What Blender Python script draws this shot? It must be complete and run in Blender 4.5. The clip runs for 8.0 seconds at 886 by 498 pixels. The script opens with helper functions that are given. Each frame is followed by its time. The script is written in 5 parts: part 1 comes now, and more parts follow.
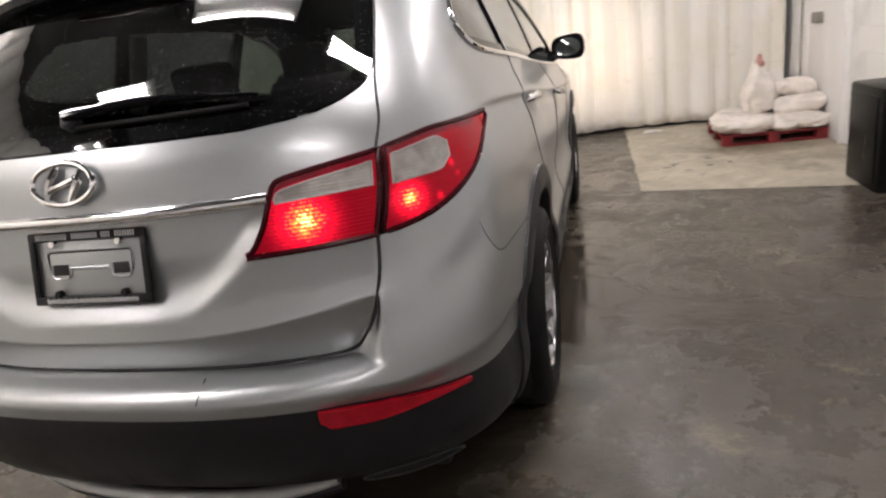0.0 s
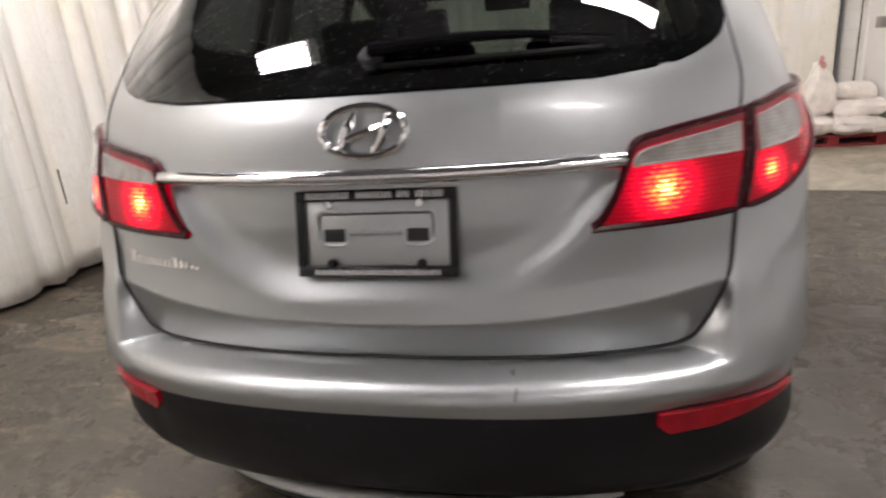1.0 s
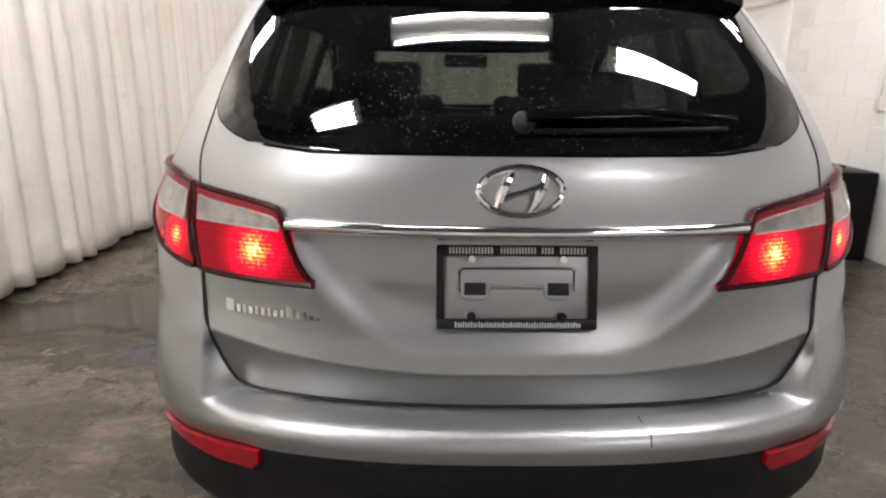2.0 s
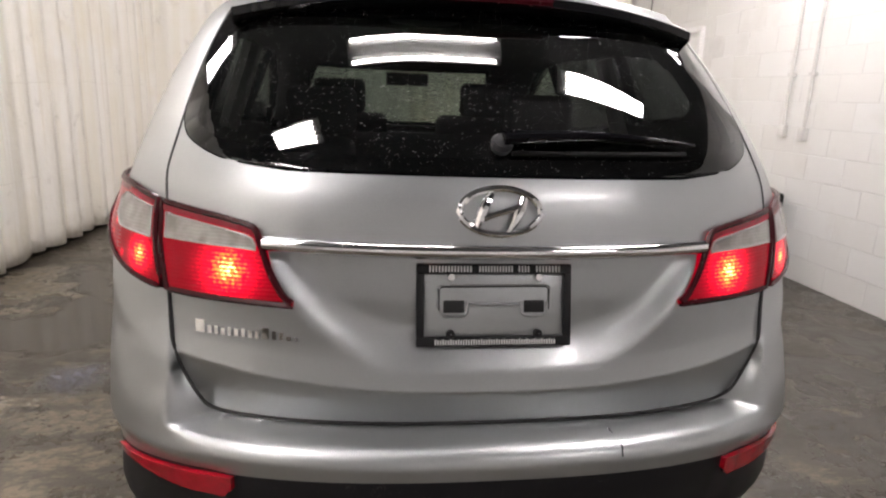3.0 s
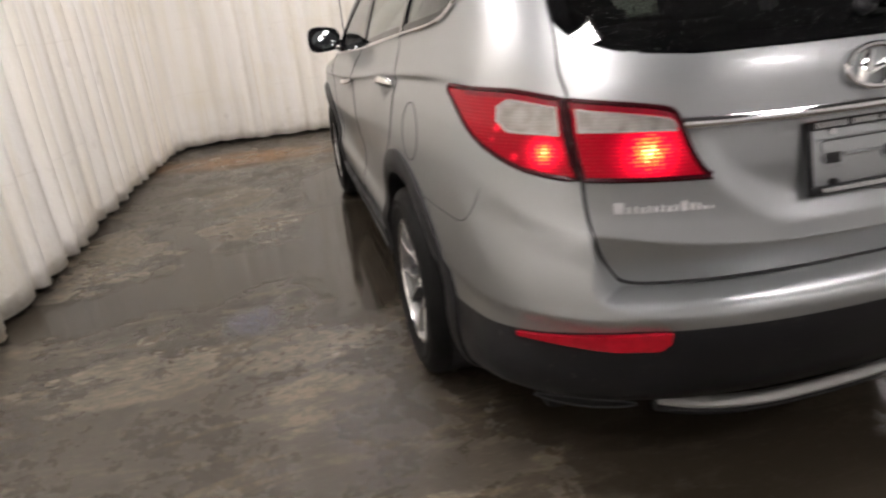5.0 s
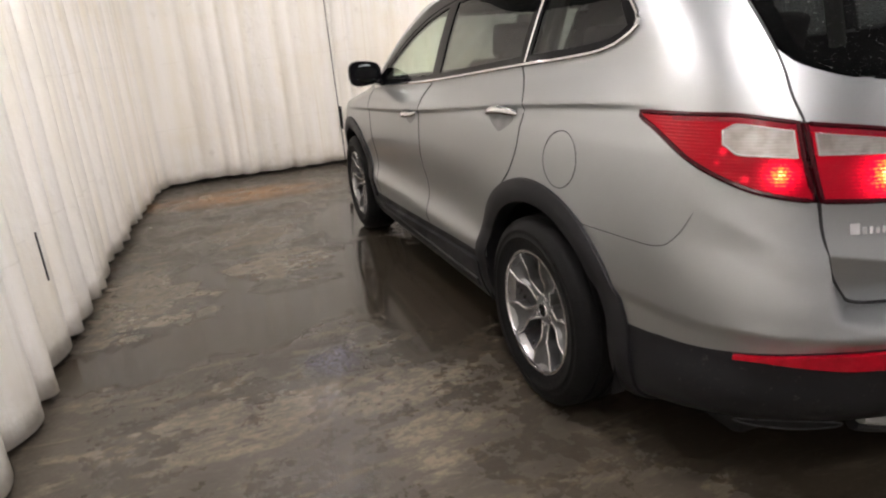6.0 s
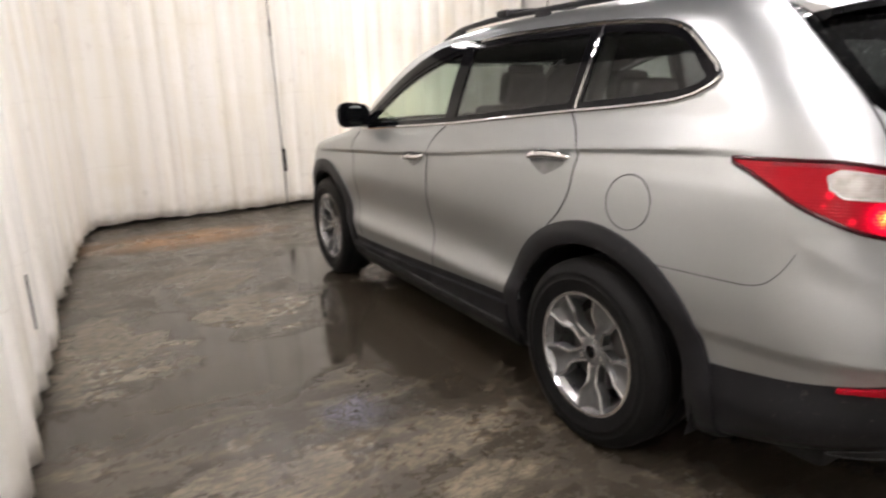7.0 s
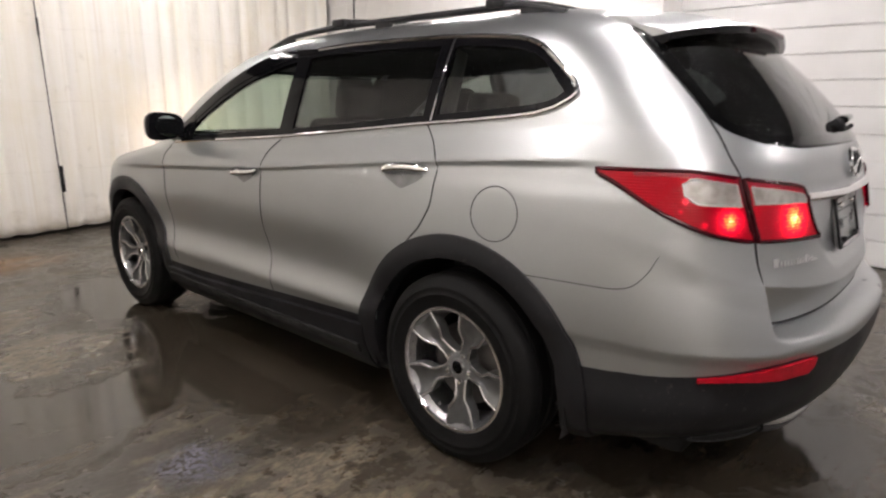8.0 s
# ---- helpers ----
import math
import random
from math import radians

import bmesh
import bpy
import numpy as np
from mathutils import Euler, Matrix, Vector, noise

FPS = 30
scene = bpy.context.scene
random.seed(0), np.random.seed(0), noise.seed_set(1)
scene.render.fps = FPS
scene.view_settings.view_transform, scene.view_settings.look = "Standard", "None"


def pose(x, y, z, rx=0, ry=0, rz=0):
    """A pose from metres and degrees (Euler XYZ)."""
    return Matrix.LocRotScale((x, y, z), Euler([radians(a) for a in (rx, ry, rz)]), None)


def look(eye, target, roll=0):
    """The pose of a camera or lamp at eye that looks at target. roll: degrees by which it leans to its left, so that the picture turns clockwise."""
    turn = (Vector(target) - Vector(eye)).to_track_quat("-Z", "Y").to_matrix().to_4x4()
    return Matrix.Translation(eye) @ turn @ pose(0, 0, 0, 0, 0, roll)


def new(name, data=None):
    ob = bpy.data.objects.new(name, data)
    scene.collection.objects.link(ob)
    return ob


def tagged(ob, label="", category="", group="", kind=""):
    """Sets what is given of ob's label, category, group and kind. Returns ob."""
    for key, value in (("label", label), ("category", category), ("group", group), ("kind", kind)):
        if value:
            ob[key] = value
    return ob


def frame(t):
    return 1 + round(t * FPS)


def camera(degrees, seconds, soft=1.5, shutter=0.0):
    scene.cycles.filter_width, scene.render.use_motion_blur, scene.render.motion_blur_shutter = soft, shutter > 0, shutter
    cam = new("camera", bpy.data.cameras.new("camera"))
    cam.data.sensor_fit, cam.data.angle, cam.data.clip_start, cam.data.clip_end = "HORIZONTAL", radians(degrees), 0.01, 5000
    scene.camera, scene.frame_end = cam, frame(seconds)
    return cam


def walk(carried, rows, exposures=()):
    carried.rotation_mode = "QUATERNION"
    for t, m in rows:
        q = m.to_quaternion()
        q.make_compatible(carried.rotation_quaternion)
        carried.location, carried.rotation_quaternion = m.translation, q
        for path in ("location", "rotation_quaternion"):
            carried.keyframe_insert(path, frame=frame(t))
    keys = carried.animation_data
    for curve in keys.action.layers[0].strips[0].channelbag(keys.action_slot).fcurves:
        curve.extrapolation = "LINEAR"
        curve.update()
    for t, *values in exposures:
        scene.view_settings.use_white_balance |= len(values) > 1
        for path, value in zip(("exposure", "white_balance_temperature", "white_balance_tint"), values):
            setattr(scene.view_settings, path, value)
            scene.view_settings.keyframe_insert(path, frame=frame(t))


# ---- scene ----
cam = camera(70.5, 8.0, soft=2.2, shutter=0.3)
PATH = [
    (0, (1.160, -0.960, 1.318), (0.645, 0.873, 0.706), -8.07),
    (0.4, (0.890, -1.031, 1.351), (0.595, 0.853, 0.751), -6.61),
    (0.5, (0.805, -1.024, 1.340), (0.506, 0.857, 0.732), -6.14),
    (1, (0.391, -0.941, 1.295), (-0.041, 0.904, 0.655), -4.84),
    (1.2, (0.244, -0.958, 1.262), (-0.124, 0.900, 0.620), -2.05),
    (1.5, (0.055, -1.006, 1.316), (-0.172, 0.890, 0.720), -0.76),
    (2.8, (-0.285, -1.046, 1.367), (-0.024, 0.877, 0.885), 2.65),
    (3, (-0.281, -1.043, 1.363), (-0.013, 0.881, 0.886), 2.27),
    (3.5, (-0.286, -1.030, 1.364), (-0.003, 0.888, 0.876), 1.27),
    (4, (-0.463, -1.039, 1.308), (-0.059, 0.852, 0.798), 1.84),
    (4.2, (-0.623, -1.083, 1.264), (-0.194, 0.809, 0.780), -1.45),
    (4.5, (-0.922, -1.110, 1.374), (-0.421, 0.712, 0.720), -3.61),
    (4.8, (-1.141, -1.084, 1.382), (-0.675, 0.734, 0.691), -3.39),
    (5, (-1.306, -0.998, 1.350), (-0.886, 0.818, 0.625), -5.23),
    (5.2, (-1.431, -0.888, 1.364), (-1.064, 0.936, 0.630), -5.80),
    (6.3, (-2.091, -0.652, 1.366), (-1.395, 1.123, 0.762), -4.03),
    (6.5, (-2.148, -0.549, 1.385), (-1.516, 1.242, 0.756), -5.58),
    (6.8, (-2.378, -0.502, 1.400), (-1.605, 1.246, 0.812), -3.63),
    (7, (-2.462, -0.468, 1.361), (-1.514, 1.220, 0.860), -1.51),
    (7.2, (-2.494, -0.424, 1.398), (-1.356, 1.145, 0.904), -0.24),
    (7.5, (-2.537, -0.302, 1.339), (-1.212, 1.132, 0.908), -0.59),
    (7.8, (-2.525, -0.246, 1.332), (-1.137, 1.111, 0.849), -1.93),
    (8, (-2.562, -0.236, 1.329), (-1.115, 1.070, 0.879), 0.23),
]
walk(cam, [(t, look(eye, target, roll)) for t, eye, target, roll in PATH], [(0.0, -0.04), (0.5, 0.05), (1.0, 0.05), (2.8, 0.0), (5.2, 0.03), (6.3, 0.10), (7.0, 0.25), (7.5, 0.0), (8.0, 0.0)])

# ---- light ----
world = bpy.data.worlds.new("world")
scene.world = world
world.use_nodes = True
world.node_tree.nodes["Background"].inputs[0].default_value = (0.9, 0.95, 1.0, 1)
world.node_tree.nodes["Background"].inputs[1].default_value = 0.05
TUBE_STRENGTH = 93.0


# ---- materials ----
class Mat:
    """A node material with short ways to add nodes."""

    def __init__(self, name, colour=(0.5, 0.5, 0.5), rough=0.5, metal=0.0):
        self.m = bpy.data.materials.new(name)
        self.m.use_nodes = True
        self.nt = self.m.node_tree
        self.bsdf = self.nt.nodes["Principled BSDF"]
        self.set("Base Color", (*colour, 1))
        self.set("Roughness", rough)
        self.set("Metallic", metal)
        self.pos = None

    def set(self, key, value):
        self.bsdf.inputs[key].default_value = value

    def node(self, kind, **values):
        n = self.nt.nodes.new(kind)
        for key, value in values.items():
            n.inputs[key.replace("_", " ")].default_value = value
        return n

    def link(self, a, b):
        self.nt.links.new(a, b)

    def place(self):
        if self.pos is None:
            self.pos = self.nt.nodes.new("ShaderNodeNewGeometry").outputs["Position"]
        return self.pos

    def scaled(self, sx, sy, sz):
        n = self.node("ShaderNodeMapping")
        n.inputs["Scale"].default_value = (sx, sy, sz)
        self.link(self.place(), n.inputs["Vector"])
        return n.outputs["Vector"]

    def noise(self, scale, detail=4.0, rough=0.55, vector=None, distortion=0.0):
        n = self.node("ShaderNodeTexNoise", Scale=scale, Detail=detail, Roughness=rough, Distortion=distortion)
        self.link(vector or self.place(), n.inputs["Vector"])
        return n.outputs["Fac"]

    def ramp(self, fac, stops):
        n = self.nt.nodes.new("ShaderNodeValToRGB")
        while len(n.color_ramp.elements) < len(stops):
            n.color_ramp.elements.new(0.5)
        for e, (at, c) in zip(n.color_ramp.elements, stops):
            e.position = at
            e.color = (*c, 1) if isinstance(c, tuple) else (c, c, c, 1)
        self.link(fac, n.inputs["Fac"])
        return n.outputs["Color"]

    def mix(self, fac, a, b, blend="MIX"):
        n = self.nt.nodes.new("ShaderNodeMix")
        n.data_type, n.blend_type = "RGBA", blend
        for sock, v in ((n.inputs["Factor"], fac), (n.inputs["A"], a), (n.inputs["B"], b)):
            if isinstance(v, (int, float)):
                sock.default_value = v if sock.name == "Factor" else (v, v, v, 1)
            elif isinstance(v, tuple):
                sock.default_value = (*v, 1)
            else:
                self.link(v, sock)
        return n.outputs["Result"]

    def math(self, op, a, b=0.0, clamp=False):
        n = self.nt.nodes.new("ShaderNodeMath")
        n.operation, n.use_clamp = op, clamp
        for sock, v in ((n.inputs[0], a), (n.inputs[1], b)):
            if isinstance(v, (int, float)):
                sock.default_value = v
            else:
                self.link(v, sock)
        return n.outputs[0]

    def blob(self, x, y, rx, ry, edge=0.5, vector=None):
        """One within an ellipse of the floor plan, fading to nought at its edge."""
        n = self.nt.nodes.new("ShaderNodeSeparateXYZ")
        self.link(vector or self.place(), n.inputs[0])
        dx = self.math("DIVIDE", self.math("SUBTRACT", n.outputs[0], x), rx)
        dy = self.math("DIVIDE", self.math("SUBTRACT", n.outputs[1], y), ry)
        d = self.math("SQRT", self.math("ADD", self.math("MULTIPLY", dx, dx), self.math("MULTIPLY", dy, dy)))
        return self.math("DIVIDE", self.math("SUBTRACT", 1.0, d), edge, clamp=True)

    def bump(self, height, strength=0.3, distance=0.01):
        n = self.node("ShaderNodeBump", Strength=strength, Distance=distance)
        self.link(height, n.inputs["Height"])
        self.link(n.outputs[0], self.bsdf.inputs["Normal"])

    def colour(self, sock):
        self.link(sock, self.bsdf.inputs["Base Color"])

    def rough(self, sock):
        self.link(sock, self.bsdf.inputs["Roughness"])


def simple(name, colour, rough=0.5, metal=0.0, vary=0.12, scale=6.0, bump=0.0, fine=60.0, gloss=0.5):
    """A plain surface with broad tone changes, fine gloss changes and a faint relief."""
    m = Mat(name, colour, rough, metal)
    m.set("Specular IOR Level", gloss)
    broad = m.noise(scale, 3.0)
    small = m.noise(fine, 3.0)
    dark = tuple(c * (1 - vary) for c in colour)
    light = tuple(min(1, c * (1 + vary)) for c in colour)
    m.colour(m.mix(m.ramp(broad, [(0.3, 0.0), (0.7, 1.0)]), dark, light))
    m.rough(m.ramp(small, [(0.25, max(0.02, rough * 0.85)), (0.75, min(1, rough * 1.15))]))
    if bump:
        m.bump(small, bump, 0.004)
    return m.m


def paint():
    m = Mat("silver_paint", (0.42, 0.43, 0.43), 0.38, 0.92)
    m.set("Coat Weight", 0.5)
    m.set("Coat Roughness", 0.05)
    flake = m.noise(900.0, 2.0)
    film = m.noise(2.5, 5.0)
    m.colour(m.mix(m.ramp(flake, [(0.35, 0.0), (0.65, 1.0)]), (0.375, 0.390, 0.398), (0.444, 0.460, 0.469)))
    m.rough(m.ramp(film, [(0.3, 0.35), (0.75, 0.42)]))
    return m.m


def glass(name, tint, base_gloss=0.08, dust=0.0):
    """Tinted pane: see-through by its tint, with a mirror gloss and dried drops."""
    m = Mat(name)
    nt = m.nt
    clear = nt.nodes.new("ShaderNodeBsdfTransparent")
    clear.inputs[0].default_value = (*tint, 1)
    gloss = nt.nodes.new("ShaderNodeBsdfGlossy")
    gloss.inputs["Roughness"].default_value = 0.01
    gloss.inputs["Color"].default_value = (1, 1, 1, 1)
    facing = nt.nodes.new("ShaderNodeLayerWeight")
    facing.inputs["Blend"].default_value = 0.5
    sheen = m.math("ADD", base_gloss, m.math("MULTIPLY", m.math("POWER", facing.outputs["Facing"], 4.5), 0.85), clamp=True)
    mixed = nt.nodes.new("ShaderNodeMixShader")
    m.link(sheen, mixed.inputs[0])
    m.link(clear.outputs[0], mixed.inputs[1])
    m.link(gloss.outputs[0], mixed.inputs[2])
    out = mixed
    if dust:
        dirt = nt.nodes.new("ShaderNodeBsdfDiffuse")
        dirt.inputs[0].default_value = (0.80, 0.81, 0.82, 1)
        drops = nt.nodes.new("ShaderNodeTexVoronoi")
        drops.inputs["Scale"].default_value = 230.0
        m.link(m.place(), drops.inputs["Vector"])
        dot = m.ramp(drops.outputs["Distance"], [(0.13, 1.0), (0.21, 0.0)])
        patch = m.ramp(m.noise(4.0, 3.0), [(0.32, 0.0), (0.75, 1.0)])
        rare = m.ramp(m.noise(160.0, 1.0), [(0.54, 0.0), (0.60, 1.0)])
        fac = m.math("MULTIPLY", m.math("MULTIPLY", dot, patch), m.math("MULTIPLY", rare, dust))
        out = nt.nodes.new("ShaderNodeMixShader")
        m.link(fac, out.inputs[0])
        m.link(mixed.outputs[0], out.inputs[1])
        m.link(dirt.outputs[0], out.inputs[2])
    m.link(out.outputs[0], nt.nodes["Material Output"].inputs["Surface"])
    return m.m


def glow(name, colour, strength):
    m = Mat(name, colour, 0.5)
    m.set("Emission Color", (*colour, 1))
    m.set("Emission Strength", strength)
    return m.m


def lamp_lens(bulbs):
    """Red moulded lens, lit from within by bulbs at the places given."""
    m = Mat("red_lens", (0.16, 0.0006, 0.003), 0.14)
    m.set("Specular IOR Level", 0.22)
    total = None
    for x, y, z, r in bulbs:
        d = m.nt.nodes.new("ShaderNodeVectorMath")
        d.operation = "DISTANCE"
        m.link(m.place(), d.inputs[0])
        d.inputs[1].default_value = (x, y, z)
        f = m.math("POWER", m.math("SUBTRACT", 1.0, m.math("DIVIDE", d.outputs["Value"], r), clamp=True), 2.2)
        total = f if total is None else m.math("MAXIMUM", total, f)
    ribs = m.nt.nodes.new("ShaderNodeTexWave")
    ribs.wave_type, ribs.bands_direction = "BANDS", "Z"
    ribs.inputs["Scale"].default_value = 38.0
    m.link(m.place(), ribs.inputs["Vector"])
    prism = m.noise(140.0, 1.0)
    shimmer = m.math("MULTIPLY", m.ramp(ribs.outputs["Fac"], [(0.2, 0.70), (0.8, 1.0)]), m.ramp(prism, [(0.35, 0.70), (0.65, 1.15)]))
    lit = m.math("MULTIPLY", total, shimmer)
    m.link(m.ramp(lit, [(0.0, (0.66, 0.0, 0.022)), (0.30, (1.0, 0.003, 0.028)), (0.55, (1.0, 0.16, 0.02)), (0.85, (1.0, 0.70, 0.28))]), m.bsdf.inputs["Emission Color"])
    m.link(m.math("ADD", 0.25, m.math("MULTIPLY", lit, 6.0)), m.bsdf.inputs["Emission Strength"])
    m.bump(ribs.outputs["Fac"], 0.25, 0.002)
    return m.m


def canvas():
    """White tarpaulin, yellowed, with dirt along the hem and streaks that run down."""
    m = Mat("white_canvas", (0.84, 0.82, 0.77), 0.42)
    streak = m.noise(1.0, 4.0, 0.6, m.scaled(9, 9, 0.5))
    patch = m.noise(1.3, 4.0)
    grime = m.noise(5.0, 5.0, 0.65)
    base = m.mix(m.ramp(streak, [(0.38, 0.0), (0.75, 1.0)]), (0.91, 0.89, 0.845), (0.85, 0.815, 0.72))
    base = m.mix(m.math("MULTIPLY", m.ramp(patch, [(0.52, 0.0), (0.75, 1.0)]), 0.55), base, (0.82, 0.745, 0.58))
    base = m.mix(m.math("MULTIPLY", m.ramp(grime, [(0.62, 0.0), (0.78, 1.0)]), 0.45), base, (0.42, 0.38, 0.32))
    z = m.nt.nodes.new("ShaderNodeSeparateXYZ")
    m.link(m.place(), z.inputs[0])
    hem = m.math("MULTIPLY", m.math("SUBTRACT", 1.0, m.math("DIVIDE", z.outputs[2], 0.30), clamp=True), m.ramp(grime, [(0.35, 0.0), (0.65, 1.0)]))
    base = m.mix(m.math("MULTIPLY", hem, 0.6), base, (0.34, 0.29, 0.22))
    wavy = m.math("ADD", z.outputs[2], m.math("MULTIPLY", m.noise(1.1, 2.0), 0.16))
    seam_line = None
    for height in (0.72, 1.42, 2.15, 2.9):
        v = m.math("SUBTRACT", 1.0, m.math("DIVIDE", m.math("ABSOLUTE", m.math("SUBTRACT", wavy, height)), 0.006), clamp=True)
        seam_line = v if seam_line is None else m.math("MAXIMUM", seam_line, v)
    broken = m.math("MULTIPLY", seam_line, m.ramp(m.noise(3.0, 3.0), [(0.45, 0.0), (0.6, 1.0)]))
    base = m.mix(m.math("MULTIPLY", broken, 0.22), base, (0.45, 0.40, 0.32))
    drip = m.noise(1.0, 3.0, 0.6, m.scaled(26, 26, 0.35))
    base = m.mix(m.math("MULTIPLY", m.ramp(drip, [(0.60, 0.0), (0.72, 1.0)]), 0.30), base, (0.62, 0.53, 0.38))
    m.colour(base)
    crumple = m.math("ADD", m.noise(2.6, 5.0, 0.6), m.math("MULTIPLY", m.noise(9.0, 4.0, 0.6, m.scaled(1.0, 1.0, 0.45)), 0.25))
    m.bump(m.math("SUBTRACT", crumple, m.math("MULTIPLY", broken, 0.05)), 0.5, 0.05)
    return m.m


def concrete():
    """Worn garage floor: brown-grey, scuffed, with a wet runnel, dry pale islands, a rusty edge, painted under-car
    shade and a painted glint.
    """
    m = Mat("damp_concrete", (0.12, 0.11, 0.10), 0.4)
    turned = m.node("ShaderNodeMapping")
    turned.inputs["Rotation"].default_value = (0, 0, radians(-12))
    turned.inputs["Scale"].default_value = (0.48, 1.55, 1)
    m.link(m.place(), turned.inputs["Vector"])
    brushed = turned.outputs[0]
    wobble = m.node("ShaderNodeTexNoise", Scale=2.6, Detail=10.0, Roughness=0.72)
    m.link(m.place(), wobble.inputs["Vector"])
    shift = m.nt.nodes.new("ShaderNodeVectorMath")
    shift.operation = "MULTIPLY_ADD"
    m.link(wobble.outputs["Color"], shift.inputs[0])
    shift.inputs[1].default_value = (0.75, 0.55, 0)
    m.link(m.place(), shift.inputs[2])
    back = m.nt.nodes.new("ShaderNodeVectorMath")
    back.operation = "SUBTRACT"
    m.link(shift.outputs[0], back.inputs[0])
    back.inputs[1].default_value = (0.375, 0.275, 0)
    uneven = back.outputs[0]

    def patches(spots, edge):
        total = None
        for x, y, rx, ry, amount in spots:
            v = m.math("MULTIPLY", m.blob(x, y, rx, ry, edge, uneven), amount)
            total = v if total is None else m.math("MAXIMUM", total, v)
        return total

    broad = m.noise(0.75, 6.0, 0.6, None, 0.4)
    mid = m.noise(3.1, 9.0, 0.66, None, 0.3)
    streak = m.noise(5.0, 9.0, 0.70, brushed, 0.5)
    fine = m.noise(17.0, 8.0, 0.72)
    scratch = m.noise(30.0, 6.0, 0.74, brushed, 0.3)
    grain = m.noise(120.0, 3.0)

    # wet spots; the car-sized one also paints the shade under the car
    wet_and_shade = patches(((-2.55, 2.32, 0.65, 0.30, 1.0), (-2.0, 2.46, 0.60, 0.34, 1.0), (-1.55, 2.66, 0.55, 0.40, 1.0), (-1.0, 2.75, 0.50, 1.40, 1.0), (-1.98, 3.0, 0.20, 0.45, 0.9), (-2.14, 3.50, 0.17, 0.45, 0.8), (-2.12, 4.05, 0.15, 0.45, 0.6), (0.0, 2.1, 1.15, 3.0, 1.0), (-0.95, 4.3, 0.45, 0.9, 0.8), (-0.85, 0.85, 0.34, 0.30, 0.25), (1.5, 1.85, 0.55, 0.26, 0.5), (2.45, 2.95, 0.40, 0.65, 0.2), (2.35, 2.1, 1.1, 1.9, 0.30), (1.1, 0.35, 0.3, 0.25, 0.7), (1.0, 2.2, 0.35, 1.6, 0.6)), 0.55)
    islands = patches(((-1.70, 3.48, 0.48, 0.42, 1.0), (-1.72, 4.35, 0.55, 0.50, 0.7), (-2.52, 3.25, 0.40, 0.80, 1.0), (-1.33, 1.50, 0.34, 0.20, 0.9), (-2.1, 1.62, 0.80, 0.34, 0.48), (-1.45, 1.15, 0.70, 0.45, 0.30), (-2.3, 0.6, 0.8, 0.7, 0.26), (-1.0, 0.2, 0.8, 0.5, 0.26), (2.0, 2.55, 0.45, 0.36, 0.38), (1.85, 1.15, 0.45, 0.32, 0.34), (1.3, 0.9, 0.5, 0.2, 0.3), (2.7, 1.6, 0.4, 0.5, 0.34)), 0.7)

    base = m.mix(m.ramp(broad, [(0.36, 0.0), (0.64, 1.0)]), (0.046, 0.0390, 0.0300), (0.076, 0.0635, 0.0480))
    base = m.mix(m.math("MULTIPLY", m.ramp(mid, [(0.42, 1.0), (0.54, 0.0)]), 0.45), base, (0.048, 0.040, 0.031))
    worn = m.math("MULTIPLY", m.ramp(streak, [(0.53, 0.0), (0.57, 1.0)]), m.ramp(fine, [(0.40, 0.1), (0.54, 1.0)]))
    side = m.ramp(m.blob(-1.6, 2.0, 3.0, 6.0, 0.5), [(0.0, 0.15), (0.6, 1.0)])
    base = m.mix(m.math("MULTIPLY", m.math("MULTIPLY", worn, side), 0.42), base, (0.258, 0.212, 0.150))
    dry = m.math("MULTIPLY", m.ramp(m.math("ADD", islands, m.math("MULTIPLY", m.math("ADD", m.math("SUBTRACT", streak, 0.5), m.math("SUBTRACT", mid, 0.5)), 1.5)), [(0.33, 0.0), (0.47, 1.0)]), m.math("MULTIPLY", m.ramp(fine, [(0.42, 0.12), (0.55, 1.0)]), m.ramp(scratch, [(0.40, 0.15), (0.54, 1.0)])))
    base = m.mix(m.math("MULTIPLY", dry, 0.80), base, (0.262, 0.220, 0.162))
    base = m.mix(m.math("MULTIPLY", m.ramp(fine, [(0.57, 0.0), (0.66, 1.0)]), 0.40), base, (0.036, 0.030, 0.024))
    base = m.mix(m.math("MULTIPLY", m.math("MULTIPLY", m.ramp(scratch, [(0.57, 0.0), (0.65, 1.0)]), side), 0.32), base, (0.27, 0.225, 0.165))
    base = m.mix(m.math("MULTIPLY", m.ramp(scratch, [(0.37, 1.0), (0.44, 0.0)]), 0.55), base, (0.030, 0.025, 0.019))
    speck = m.noise(26.0, 9.0, 0.78, None, 0.4)
    base = m.mix(m.math("MULTIPLY", m.ramp(speck, [(0.58, 0.0), (0.66, 1.0)]), 0.42), base, (0.25, 0.222, 0.180))
    base = m.mix(m.math("MULTIPLY", m.ramp(speck, [(0.33, 1.0), (0.41, 0.0)]), 0.45), base, (0.028, 0.024, 0.020))
    rust = m.math("MULTIPLY", m.blob(-1.75, 5.95, 1.15, 0.50, 0.8), m.ramp(streak, [(0.36, 0.2), (0.52, 1.0)]))
    base = m.mix(m.math("MULTIPLY", rust, 0.85), base, (0.33, 0.155, 0.045))
    level = m.math("ADD", wet_and_shade, m.math("MULTIPLY", m.math("SUBTRACT", 0.5, mid), 1.1))
    damp = m.ramp(level, [(0.06, 0.0), (0.40, 1.0)])
    wet = m.ramp(level, [(0.34, 0.0), (0.52, 1.0)])
    # darkens the damp floor, and with it the shade under the car
    base = m.mix(m.math("MULTIPLY", damp, 0.45), base, (0.050, 0.041, 0.031))
